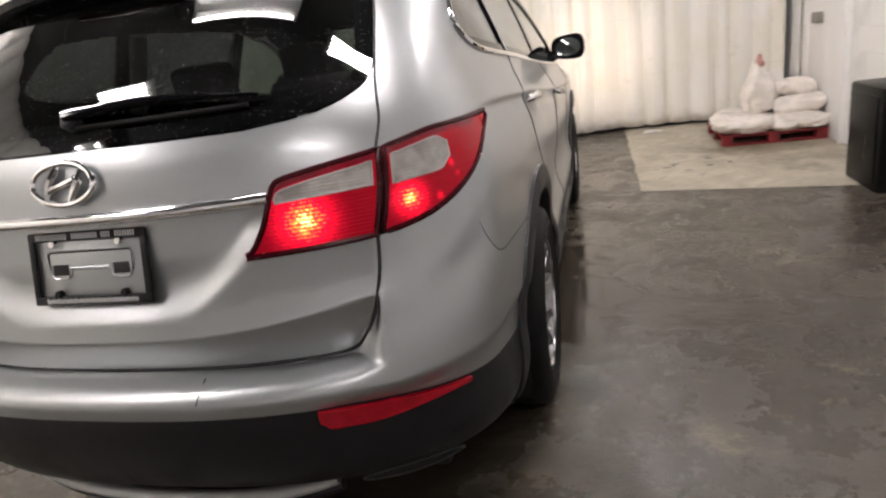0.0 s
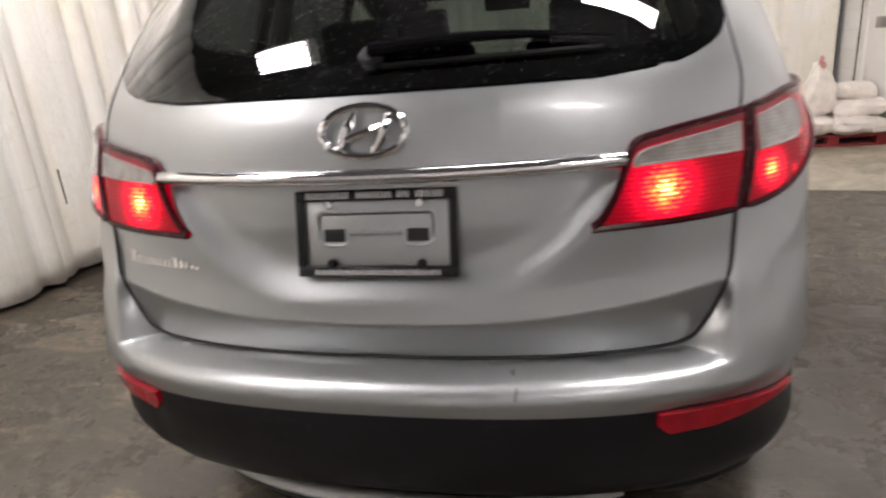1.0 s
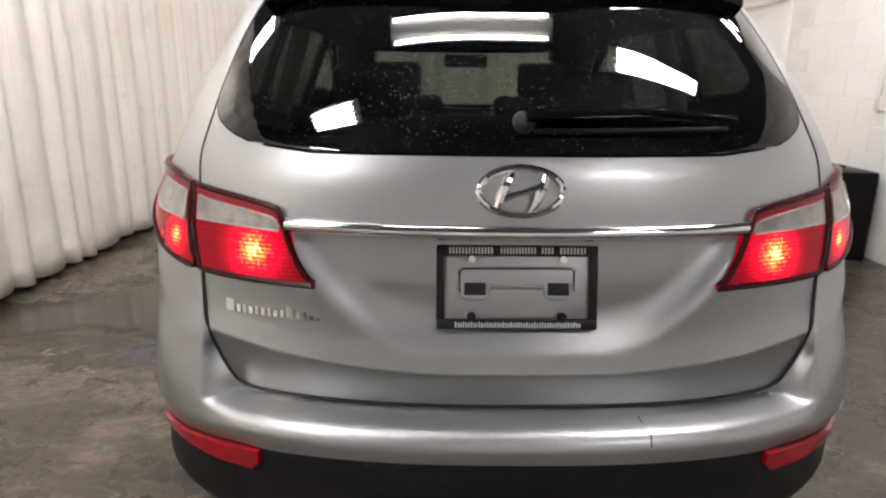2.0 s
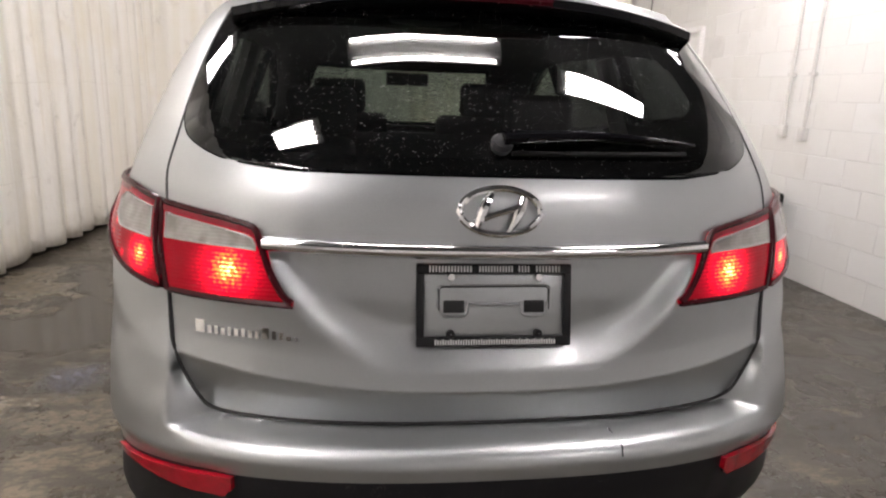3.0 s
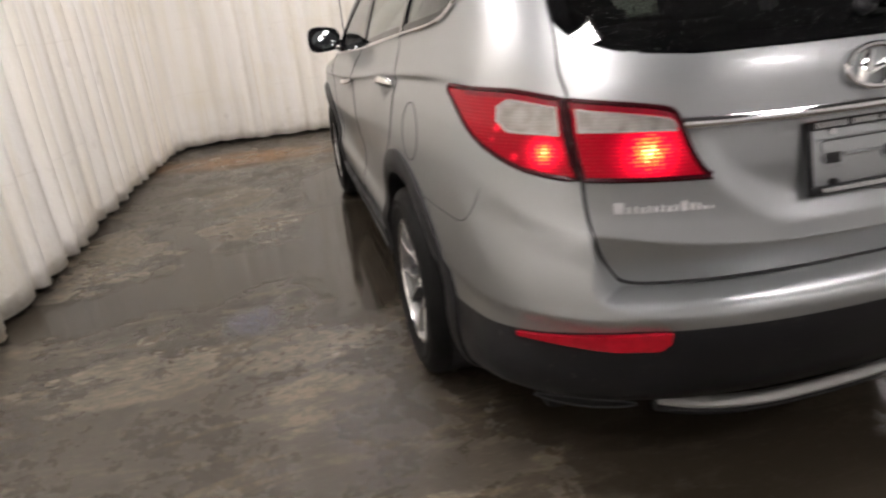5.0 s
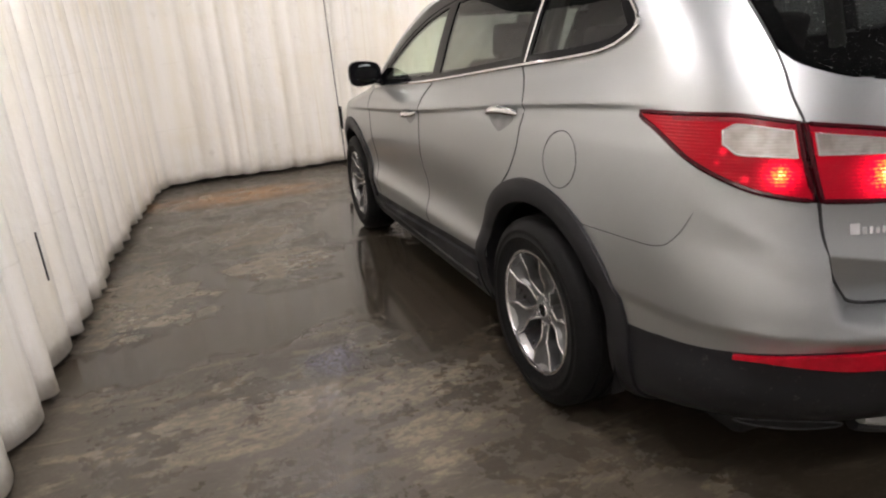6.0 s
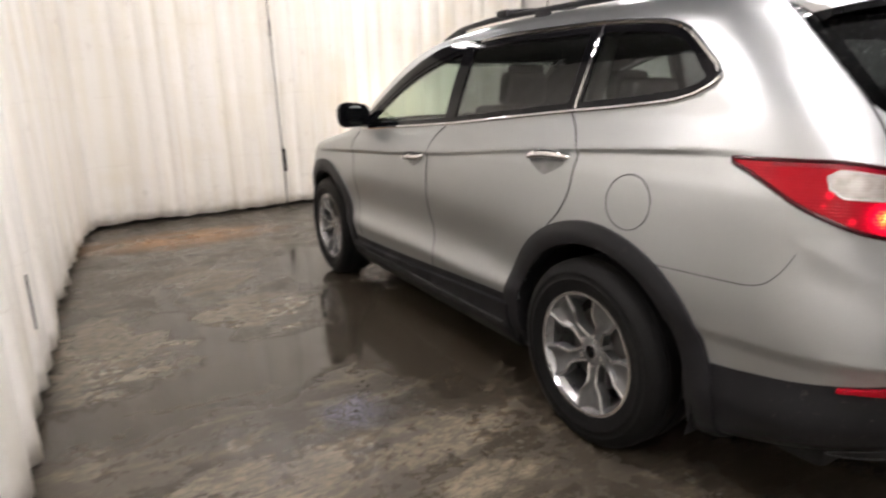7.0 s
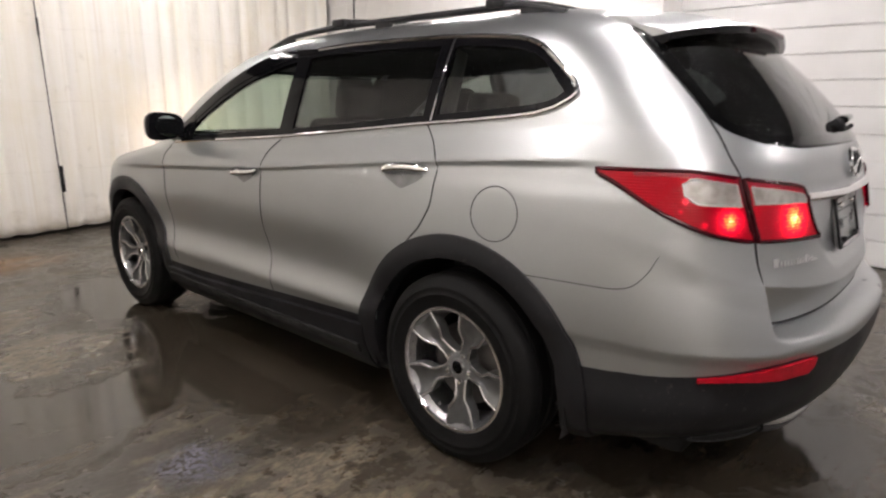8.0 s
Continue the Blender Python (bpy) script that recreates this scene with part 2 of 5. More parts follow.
    pool = m.blob(-1.60, 1.88, 0.20, 0.17, 1.0, uneven)
    wet = m.math("MAXIMUM", wet, m.ramp(pool, [(0.25, 0.0), (0.55, 1.0)]))
    base = m.mix(m.math("MULTIPLY", wet, 0.72), base, (0.040, 0.032, 0.023))
    # bluish lamp glint on the ripples, painted into the floor colour
    glint = m.math("MULTIPLY", pool, m.ramp(m.noise(48.0, 6.0, 0.7), [(0.44, 0.0), (0.55, 1.0)]))
    base = m.mix(m.math("MULTIPLY", glint, 0.42), base, (0.44, 0.45, 0.60))
    m.colour(base)
    m.rough(m.mix(wet, m.mix(damp, m.mix(m.ramp(mid, [(0.44, 0.0), (0.58, 1.0)]), m.ramp(fine, [(0.3, 0.14), (0.7, 0.34)]), m.ramp(fine, [(0.3, 0.30), (0.7, 0.56)])), 0.22), m.ramp(mid, [(0.4, 0.055), (0.62, 0.15)])))
    ripple = m.math("MULTIPLY", m.math("MULTIPLY", m.noise(52.0, 4.0, 0.7), pool), 4.5)
    relief_height = m.math("MULTIPLY", m.math("ADD", m.math("MULTIPLY", fine, 0.6), m.math("MULTIPLY", grain, 0.25)), m.math("SUBTRACT", 1.0, m.math("MULTIPLY", wet, 0.95)))
    m.bump(m.math("ADD", relief_height, ripple), 0.35, 0.012)
    return m.m


def pale_slab():
    m = Mat("pale_concrete", (0.36, 0.33, 0.27), 0.5)
    mid = m.noise(2.5, 6.0, 0.65, None, 0.8)
    fine = m.noise(14.0, 6.0, 0.7)
    base = m.mix(m.ramp(mid, [(0.38, 0.0), (0.60, 1.0)]), (0.52, 0.48, 0.39), (0.37, 0.328, 0.252))
    base = m.mix(m.math("MULTIPLY", m.ramp(fine, [(0.60, 0.0), (0.66, 1.0)]), 0.6), base, (0.09, 0.075, 0.055))
    soaked = m.math("MULTIPLY", m.math("MAXIMUM", m.blob(2.35, 5.55, 1.1, 0.42, 0.8), m.blob(2.9, 4.7, 0.6, 0.5, 0.9)), m.ramp(mid, [(0.36, 0.3), (0.56, 1.0)]))
    base = m.mix(m.math("MULTIPLY", soaked, 0.7), base, (0.15, 0.115, 0.075))
    blots = m.math("MULTIPLY", m.ramp(m.noise(6.0, 2.0), [(0.63, 0.0), (0.67, 1.0)]), m.blob(2.0, 5.0, 0.7, 0.6, 0.6))
    base = m.mix(m.math("MULTIPLY", blots, 0.8), base, (0.06, 0.05, 0.04))
    m.colour(base)
    m.rough(m.ramp(fine, [(0.3, 0.30), (0.7, 0.55)]))
    m.bump(fine, 0.25, 0.008)
    return m.m


def block_paint():
    m = Mat("white_block_paint", (0.78, 0.77, 0.75), 0.38)
    info = m.nt.nodes.new("ShaderNodeObjectInfo")
    pits = m.noise(70.0, 4.0, 0.7)
    dirt = m.noise(2.0, 5.0, 0.6)
    tone = m.mix(info.outputs["Random"], (0.83, 0.82, 0.80), (0.855, 0.85, 0.84))
    m.colour(m.mix(m.math("MULTIPLY", m.ramp(dirt, [(0.55, 0.0), (0.8, 1.0)]), 0.35), tone, (0.60, 0.57, 0.52)))
    m.bump(pits, 0.3, 0.004)
    return m.m


def cladding_plastic():
    """Black grained plastic with dried dirt specks."""
    m = Mat("black_cladding", (0.013, 0.013, 0.014), 0.48)
    m.set("Specular IOR Level", 0.3)
    speck = m.ramp(m.noise(45.0, 5.0, 0.75), [(0.60, 0.0), (0.72, 1.0)])
    patch = m.ramp(m.noise(3.0, 4.0), [(0.42, 0.0), (0.62, 1.0)])
    base = m.mix(m.ramp(m.noise(6.0, 3.0), [(0.3, 0.0), (0.7, 1.0)]), (0.0065, 0.0065, 0.0082), (0.0108, 0.0108, 0.0130))
    m.colour(m.mix(m.math("MULTIPLY", m.math("MULTIPLY", speck, patch), 0.6), base, (0.15, 0.14, 0.135)))
    m.rough(m.ramp(patch, [(0.0, 0.42), (1.0, 0.60)]))
    m.bump(m.noise(260.0, 2.0), 0.15, 0.003)
    return m.m


def clear_lens():
    """Clear ribbed lens over a dull grey reflector."""
    m = Mat("clear_ribbed_lens", (0.36, 0.335, 0.32), 0.35, 0.45)
    m.set("Coat Weight", 1.0)
    m.set("Coat Roughness", 0.06)
    ribs = m.nt.nodes.new("ShaderNodeTexWave")
    ribs.wave_type, ribs.bands_direction = "BANDS", "Z"
    ribs.inputs["Scale"].default_value = 44.0
    ribs.inputs["Distortion"].default_value = 2.5
    m.link(m.place(), ribs.inputs["Vector"])
    cell = m.noise(22.0, 2.0)
    base = m.mix(m.ramp(cell, [(0.35, 0.0), (0.65, 1.0)]), (0.21, 0.188, 0.177), (0.35, 0.325, 0.31))
    m.colour(m.mix(m.math("MULTIPLY", m.ramp(ribs.outputs["Fac"], [(0.1, 1.0), (0.5, 0.0)]), 0.14), base, (0.15, 0.135, 0.125)))
    m.bump(ribs.outputs["Fac"], 0.15, 0.002)
    return m.m


PAINT = paint()
CLADDING = cladding_plastic()
DUSTY = simple("dusty_black_plastic", (0.030, 0.030, 0.030), 0.6, vary=0.7, scale=14, bump=0.2, gloss=0.25)
RUBBER = simple("tyre_rubber", (0.0045, 0.0045, 0.0048), 0.62, vary=0.35, scale=14, bump=0.25, fine=120, gloss=0.16)
GLOSS_BLACK = simple("gloss_black", (0.004, 0.004, 0.005), 0.06, vary=0.1, gloss=0.14)
SEAM = simple("panel_gap", (0.006, 0.006, 0.007), 0.6, vary=0.2)
CHROME = simple("chrome", (0.86, 0.86, 0.87), 0.05, 1.0, vary=0.03)
ALLOY = simple("grey_alloy", (0.24, 0.245, 0.25), 0.42, 0.85, vary=0.15, scale=20)
RIM_DARK = simple("bare_alloy", (0.34, 0.34, 0.345), 0.30, 0.9, vary=0.2, scale=20)
SPOKE = simple("grey_spoke_paint", (0.135, 0.137, 0.14), 0.36, 0.6, vary=0.15, scale=20)
ALLOY_CUT = simple("machined_alloy", (0.72, 0.72, 0.73), 0.16, 1.0, vary=0.06, scale=30)
TRIM = simple("dark_interior_trim", (0.012, 0.012, 0.0125), 0.65, vary=0.3, bump=0.2, gloss=0.25)
CLOTH = simple("dark_seat_cloth", (0.014, 0.0135, 0.013), 0.85, vary=0.3, bump=0.3, gloss=0.2)
TAN = simple("grey_beige_trim", (0.22, 0.21, 0.19), 0.7, vary=0.15)
GLASS_DARK = glass("privacy_glass", (0.25, 0.268, 0.268), 0.050, 0.8)
GLASS_REAR = glass("rear_glass", (0.125, 0.14, 0.132), 0.08, 1.0)
GLASS_CLEAR = glass("green_tinted_glass", (0.66, 0.75, 0.68), 0.07, 0.2)
MIRROR = simple("mirror_glass", (0.80, 0.86, 0.84), 0.02, 1.0, vary=0.02)
CLEAR_LENS = clear_lens()
REFLECTOR = simple("red_reflector", (0.36, 0.003, 0.014), 0.14, vary=0.2, scale=40, bump=0.1, fine=300)
BRAKE_RED = simple("dark_red_lens", (0.035, 0.0015, 0.004), 0.25, vary=0.2, gloss=0.2)
STEEL = simple("brake_steel", (0.28, 0.27, 0.26), 0.4, 0.9)
RED_BAND = simple("unlit_red_lens", (0.20, 0.002, 0.012), 0.12, vary=0.2, scale=30)
LENS_RIM = simple("clear_lens_rim", (0.46, 0.43, 0.42), 0.25, 0.2, vary=0.1)
DARK_CHROME = simple("smoked_chrome", (0.075, 0.075, 0.08), 0.3, 0.9, vary=0.2)
SKID = simple("dull_silver_plastic", (0.42, 0.42, 0.41), 0.45, 0.3)
LETTER = simple("white_lettering", (0.60, 0.60, 0.60), 0.4)
FRAME_BLACK = simple("plate_frame_black", (0.010, 0.010, 0.011), 0.42, gloss=0.25)
CANVAS = canvas()
FLOOR = concrete()
SLAB = pale_slab()
BLOCK = block_paint()
MORTAR = simple("painted_mortar", (0.78, 0.77, 0.755), 0.6, vary=0.08, bump=0.3)
WHITE_WALL = simple("white_wall_paint", (0.76, 0.75, 0.73), 0.5, vary=0.06, scale=2.0, bump=0.15)
BACK_GREY = simple("pale_wall_paint", (0.62, 0.615, 0.61), 0.6, vary=0.15, scale=1.5)
DOOR_WHITE = simple("white_door_paint", (0.85, 0.84, 0.83), 0.35, vary=0.04, scale=2.0)
PANEL_WHITE = simple("white_panel_paint", (0.80, 0.795, 0.79), 0.38, vary=0.06, scale=1.5)
CEILING = simple("dark_ceiling", (0.055, 0.055, 0.058), 0.8, vary=0.3, scale=1.5)
BLACK_BOX = simple("black_painted_board", (0.0045, 0.0042, 0.0042), 0.34, vary=0.35, scale=5, bump=0.06, gloss=0.10)
RED_WOOD = simple("red_painted_wood", (0.20, 0.012, 0.016), 0.6, vary=0.35, scale=9, bump=0.3)
SACK = simple("white_woven_sack", (0.80, 0.745, 0.69), 0.6, vary=0.14, scale=7, bump=0.4, fine=40)
SACK_RED = simple("faded_red_print", (0.60, 0.30, 0.26), 0.6, vary=0.2, scale=12)
GALV = simple("painted_conduit", (0.70, 0.69, 0.67), 0.4, vary=0.08)
KNOB = simple("dull_steel", (0.30, 0.28, 0.26), 0.35, 0.9)
FIXTURE = simple("white_fixture_metal", (0.30, 0.30, 0.295), 0.4)
PAPER = simple("crumpled_white_rag", (0.70, 0.69, 0.66), 0.8)
TUBE = glow("fluorescent_tube", (1.0, 0.930, 0.915), TUBE_STRENGTH)
HEAD = glow("head_lamp_glow", (1.0, 0.80, 0.62), 30.0)
WARM = glow("plate_lamp_glow", (1.0, 0.25, 0.12), 2.2)


# ---- mesh helpers ----
def mesh_object(name, bm, material, smooth=True):
    me = bpy.data.meshes.new(name)
    bmesh.ops.recalc_face_normals(bm, faces=bm.faces)
    bm.to_mesh(me)
    bm.free()
    me.materials.append(material)
    if smooth:
        me.polygons.foreach_set("use_smooth", [True] * len(me.polygons))
        me.set_sharp_from_angle(angle=radians(38))
    return new(name, me)


def part(name, bm, material, parent, label="", smooth=True):
    """One mesh object under a thing or under a part."""
    ob = mesh_object(name, bm, material, smooth)
    ob.parent = parent
    if parent.parent is not None or parent.type == "EMPTY":
        ob.matrix_parent_inverse = parent.matrix_basis.inverted() if parent.parent is None else Matrix()
    return tagged(ob, label)


def thing(name, at=(0, 0, 0), label="", category="", group="", kind=""):
    ob = new(name)
    ob.empty_display_size = 0.1
    ob.location = at
    return tagged(ob, label, category, group, kind)


def add_box(bm, x0, x1, y0, y1, z0, z1, bevel=0.0, segments=2):
    r = bmesh.ops.create_cube(bm, size=1.0)
    bmesh.ops.scale(bm, vec=(x1 - x0, y1 - y0, z1 - z0), verts=r["verts"])
    bmesh.ops.translate(bm, vec=((x0 + x1) / 2, (y0 + y1) / 2, (z0 + z1) / 2), verts=r["verts"])
    if bevel:
        edges = {e for v in r["verts"] for e in v.link_edges}
        bmesh.ops.bevel(bm, geom=list(edges), offset=bevel, segments=segments, affect="EDGES", profile=0.5)
    return bm


def box(x0, x1, y0, y1, z0, z1, bevel=0.0, segments=2):
    return add_box(bmesh.new(), x0, x1, y0, y1, z0, z1, bevel, segments)


def moved(bm, m):
    bmesh.ops.transform(bm, matrix=m, verts=bm.verts)
    return bm


def grid(bm, rows, closed=False, cap=False):
    """Quads through rows of points of equal length."""
    vs = [[bm.verts.new(p) for p in row] for row in rows]
    for a, b in zip(vs, vs[1:]):
        n = len(a)
        for i in range(n if closed else n - 1):
            j = (i + 1) % n
            bm.faces.new((a[i], a[j], b[j], b[i]))
    if cap:
        bm.faces.new(vs[0])
        bm.faces.new(vs[-1])
    return vs


def tube(points, radius, sides=8, closed=False, flat=1.0, up=(0, 0, 1)):
    """A round (or flattened) rod along points."""
    bm = bmesh.new()
    pts = [Vector(p) for p in points]
    rows = []
    n = len(pts)
    for i, p in enumerate(pts):
        a = pts[(i - 1) % n] if closed or i else pts[i]
        b = pts[(i + 1) % n] if closed or i < n - 1 else pts[i]
        d = (b - a).normalized()
        s = d.cross(Vector(up))
        s = s.normalized() if s.length > 1e-4 else d.orthogonal().normalized()
        u = s.cross(d).normalized()
        r = radius(i / max(1, n - 1)) if callable(radius) else radius
        rows.append([p + s * (r * math.cos(t)) + u * (r * flat * math.sin(t)) for t in (2 * math.pi * k / sides for k in range(sides))])
    if closed:
        rows.append(rows[0])
    grid(bm, rows, closed=True, cap=not closed)
    bmesh.ops.remove_doubles(bm, verts=bm.verts, dist=1e-6)
    return bm


def lathe(profile, steps=48):
    """Turned about the x axis: profile gives (x, radius)."""
    bm = bmesh.new()
    rows = [[(x, r * math.cos(t), r * math.sin(t)) for t in (2 * math.pi * k / steps for k in range(steps))] for x, r in profile]
    grid(bm, rows, closed=True)
    bmesh.ops.remove_doubles(bm, verts=bm.verts, dist=1e-6)
    return bm


def spline(pairs):
    """A smooth curve through (t, value) pairs that does not overshoot."""
    t = np.array([p[0] for p in pairs], float)
    v = np.array([p[1] for p in pairs], float)
    h, d = np.diff(t), np.diff(v) / np.diff(t)
    m = np.zeros(len(t))
    m[0], m[-1] = d[0], d[-1]
    for i in range(1, len(t) - 1):
        if d[i - 1] * d[i] > 0:
            w1, w2 = 2 * h[i] + h[i - 1], h[i] + 2 * h[i - 1]
            m[i] = (w1 + w2) / (w1 / d[i - 1] + w2 / d[i])

    def at(x):
        x = min(max(x, t[0]), t[-1])
        i = min(int(np.searchsorted(t, x, "right")) - 1, len(t) - 2)
        s = (x - t[i]) / h[i]
        return float(v[i] * (1 + 2 * s) * (1 - s) ** 2 + m[i] * h[i] * s * (1 - s) ** 2 + v[i + 1] * s * s * (3 - 2 * s) + m[i + 1] * h[i] * s * s * (s - 1))

    return at


def smoothstep(a, b, x):
    s = min(1.0, max(0.0, (x - a) / (b - a)))
    return s * s * (3 - 2 * s)


# ---- the room ----
WALL_X, GARAGE_X, LEFT_X, FRONT_Y, BACK_Y, TOP = 3.24, 3.65, -2.86, 7.35, -4.6, 3.5

floor = tagged(mesh_object("floor", box(-6.0, 6.0, -7.0, 10.0, -0.12, 0.0), FLOOR, False), "dark damp concrete garage floor with puddles and scuffs", "floor", kind="structure")


def slab():
    bm = bmesh.new()
    rnd = random.Random(5)
    n = 26
    edge = [(1.42, 4.16 + (FRONT_Y - 4.16) * i / n, i / n) for i in range(n + 1)]
    rows = [[(x + rnd.uniform(-0.012, 0.012), y, 0.004), (WALL_X - 0.02, y - 0.34 * (1 - w), 0.004)] for x, y, w in edge]
    grid(bm, rows)
    return bm


tagged(mesh_object("floor_slab", slab(), SLAB, False), "pale concrete floor patch with dark stains", "floor", kind="structure")

ceiling = tagged(mesh_object("ceiling", box(-3.6, GARAGE_X + 0.25, BACK_Y, FRONT_Y + 0.3, TOP, TOP + 0.15), CEILING, False), "dark garage ceiling", "ceiling", kind="structure")
tagged(mesh_object("wall_back", box(-3.6, GARAGE_X + 0.25, BACK_Y - 0.2, BACK_Y, 0, TOP), BACK_GREY, False), "plain pale back wall", "wall", kind="structure")
tagged(mesh_object("wall_left", box(-3.6, -3.4, BACK_Y, FRONT_Y + 0.3, 0, TOP), WHITE_WALL, False), "plain wall behind the hanging canvas", "wall", kind="structure")
tagged(mesh_object("wall_front", box(-3.4, 3.4, FRONT_Y + 0.4, FRONT_Y + 0.6, 0, TOP), WHITE_WALL, False), "plain wall behind the hanging canvas", "wall", kind="structure")
WALL_END = 2.33
wall_right = tagged(mesh_object("wall_right", box(WALL_X + 0.007, GARAGE_X + 0.10, WALL_END + 0.012, FRONT_Y + 0.4, 0, TOP), MORTAR, False), "white painted concrete block wall", "wall", kind="structure")


def curtain(name, path, label, pitch, depth, seed, hem=0.03, lean=0.0, flat_from=99.0):
    """Hanging canvas: a thick sheet with uneven deep folds along a line of the plan."""
    rnd = random.Random(seed)
    pts = [Vector((*p, 0)) for p in path]
    length = [0.0]
    for a, b in zip(pts, pts[1:]):
        length.append(length[-1] + (b - a).length)
    fx = spline([(s, p.x) for s, p in zip(length, pts)])
    fy = spline([(s, p.y) for s, p in zip(length, pts)])
    total = length[-1]
    crests = [0.0]
    while crests[-1] < total:
        crests.append(crests[-1] + pitch * rnd.uniform(0.55, 1.5))
    heights = [rnd.uniform(0.45, 1.25) for _ in crests]
    phase = [rnd.uniform(-1, 1) for _ in crests]
    n = int(total / 0.022)
    levels = 30
    bm = bmesh.new()
    rows = []
    for j in range(levels + 1):
        w = j / levels
        row = []
        for i in range(n + 1):
            s = total * i / n
            k = max(0, min(len(crests) - 2, int(np.searchsorted(crests, s, "right")) - 1))
            t = (s - crests[k]) / (crests[k + 1] - crests[k])
            t = min(1, max(0, t + 0.07 * phase[k] * math.sin(3.0 * w + phase[k] * 4)))
            fold = math.sin(math.pi * t) ** 0.8 * (heights[k] * (1 - t) + heights[k + 1] * t)
            amp = depth * (1.0 - 0.35 * w) * (1.0 - 0.5 * smoothstep(flat_from - 0.4, flat_from + 0.3, s))
            d = Vector((fx(s + 0.02) - fx(s - 0.02), fy(s + 0.02) - fy(s - 0.02), 0)).normalized()
            side = Vector((d.y, -d.x, 0))
            ripple = 0.010 * noise.noise((s * 5.0, w * 4.0, seed))
            z0 = hem + 0.016 * noise.noise((s * 2.4, 1.7, seed)) + 0.012 * (1 - fold)
            p = Vector((fx(s), fy(s), 0)) + side * (amp * (fold - 0.4) + ripple - lean * w)
            row.append((p.x, p.y, z0 + (TOP - z0) * w))
        rows.append(row)
    grid(bm, rows)
    ob = mesh_object(name, bm, CANVAS)
    ob.data.set_sharp_from_angle(angle=radians(180))
    solid = ob.modifiers.new("thickness", "SOLIDIFY")
    solid.thickness = 0.006
    return tagged(ob, label, "curtain", "hanging canvas sheets")


curtain("canvas_curtain", [(LEFT_X - 0.06, BACK_Y + 0.1), (LEFT_X - 0.05, -1.0), (LEFT_X - 0.02, 0.8), (LEFT_X + 0.06, 2.25)], "white canvas curtain hanging in deep folds, dirty along its hem", 0.30, 0.10, 3)
curtain("canvas_curtain", [(LEFT_X + 0.0, 2.15), (LEFT_X + 0.05, 2.9), (LEFT_X + 0.09, 4.0), (LEFT_X + 0.14, 5.2), (LEFT_X + 0.24, 6.3), (-2.55, 6.74), (-2.38, 6.93), (-2.0, 7.00), (-1.2, 7.01), (-0.38, 7.06)], "yellowed white canvas curtain that rounds the corner in folds", 0.27, 0.072, 8, flat_from=5.0)
curtain("canvas_curtain", [(-0.44, 7.12), (0.5, 7.18), (1.4, 7.30), (2.3, 7.30), (WALL_X - 0.06, 7.15)], "white canvas curtain with shallow folds beside the block wall", 0.24, 0.06, 12)


def curtain_tie():
    """The dark slot and cord at the lap of two canvas sheets."""
    t = thing("curtain_fastener", (-0.40, 7.0, 0.42), "dark strap fastener at the lap of two canvas curtains", "fastener")
    part("strap", box(-0.415, -0.385, 6.985, 7.0, 0.43, 0.70, 0.004), TRIM, t)
    part("cord", tube([(-0.41, 7.005, 0.03), (-0.415, 7.0, 0.43), (-0.43, 7.0, 1.2), (-0.445, 7.005, 2.2), (-0.45, 7.01, 3.4)], 0.006, 6), TRIM, t)
    part("upper_strap", box(-0.455, -0.435, 6.985, 6.998, 1.96, 2.14, 0.004), TRIM, t)


curtain_tie()


def slot_fastener():
    t = thing("curtain_fastener", (LEFT_X + 0.14, 2.27, 0.5), "dark slit fastener at the lap of two canvas curtains", "fastener")
    part("strap", box(LEFT_X + 0.135, LEFT_X + 0.143, 2.262, 2.271, 0.50, 0.72, 0.003), TRIM, t)


slot_fastener()

# rollup garage door of wide ribbed panels
garage = thing("garage_door", (GARAGE_X, 0, 0), "white sectional garage door with horizontal ribs", "garage door", kind="structure")
for k in range(15):
    z = 0.015 + 0.218 * k
    b = box(GARAGE_X, GARAGE_X + 0.05, BACK_Y + 0.05, WALL_END - 0.006, z, z + 0.211, 0.006, 2)
    part("panel", b, PANEL_WHITE, garage, smooth=False)
tagged(mesh_object("wall_behind_door", box(GARAGE_X + 0.06, GARAGE_X + 0.25, BACK_Y, WALL_END - 0.006, 0, TOP), WHITE_WALL, False), "plain wall behind the garage door", "wall", kind="structure")

# steel door in the block wall, near the far corner
DOOR_Y0, DOOR_Y1 = 5.40, 6.42
door = thing("door_1", (WALL_X, 5.91, 0), "white painted flush steel door, closed", "door", kind="structure")
part("leaf", box(WALL_X - 0.03, WALL_X + 0.01, DOOR_Y0, DOOR_Y1, 0.01, 2.05, 0.003), DOOR_WHITE, door)
for y in (DOOR_Y0 - 0.05, DOOR_Y1):
    part("jamb", box(WALL_X - 0.045, WALL_X + 0.01, y, y + 0.05, 0, 2.1, 0.004), DOOR_WHITE, door)
part("head", box(WALL_X - 0.045, WALL_X + 0.01, DOOR_Y0 - 0.05, DOOR_Y1 + 0.05, 2.1, 2.15, 0.004), DOOR_WHITE, door)
part("lock_box", box(WALL_X - 0.105, WALL_X - 0.029, 5.98, 6.08, 1.045, 1.145, 0.006), KNOB, door, "dull grey lock box")
part("weatherstrip", box(WALL_X - 0.055, WALL_X - 0.045, 6.56, 6.576, 0.02, 2.9, 0.002), TRIM, door)


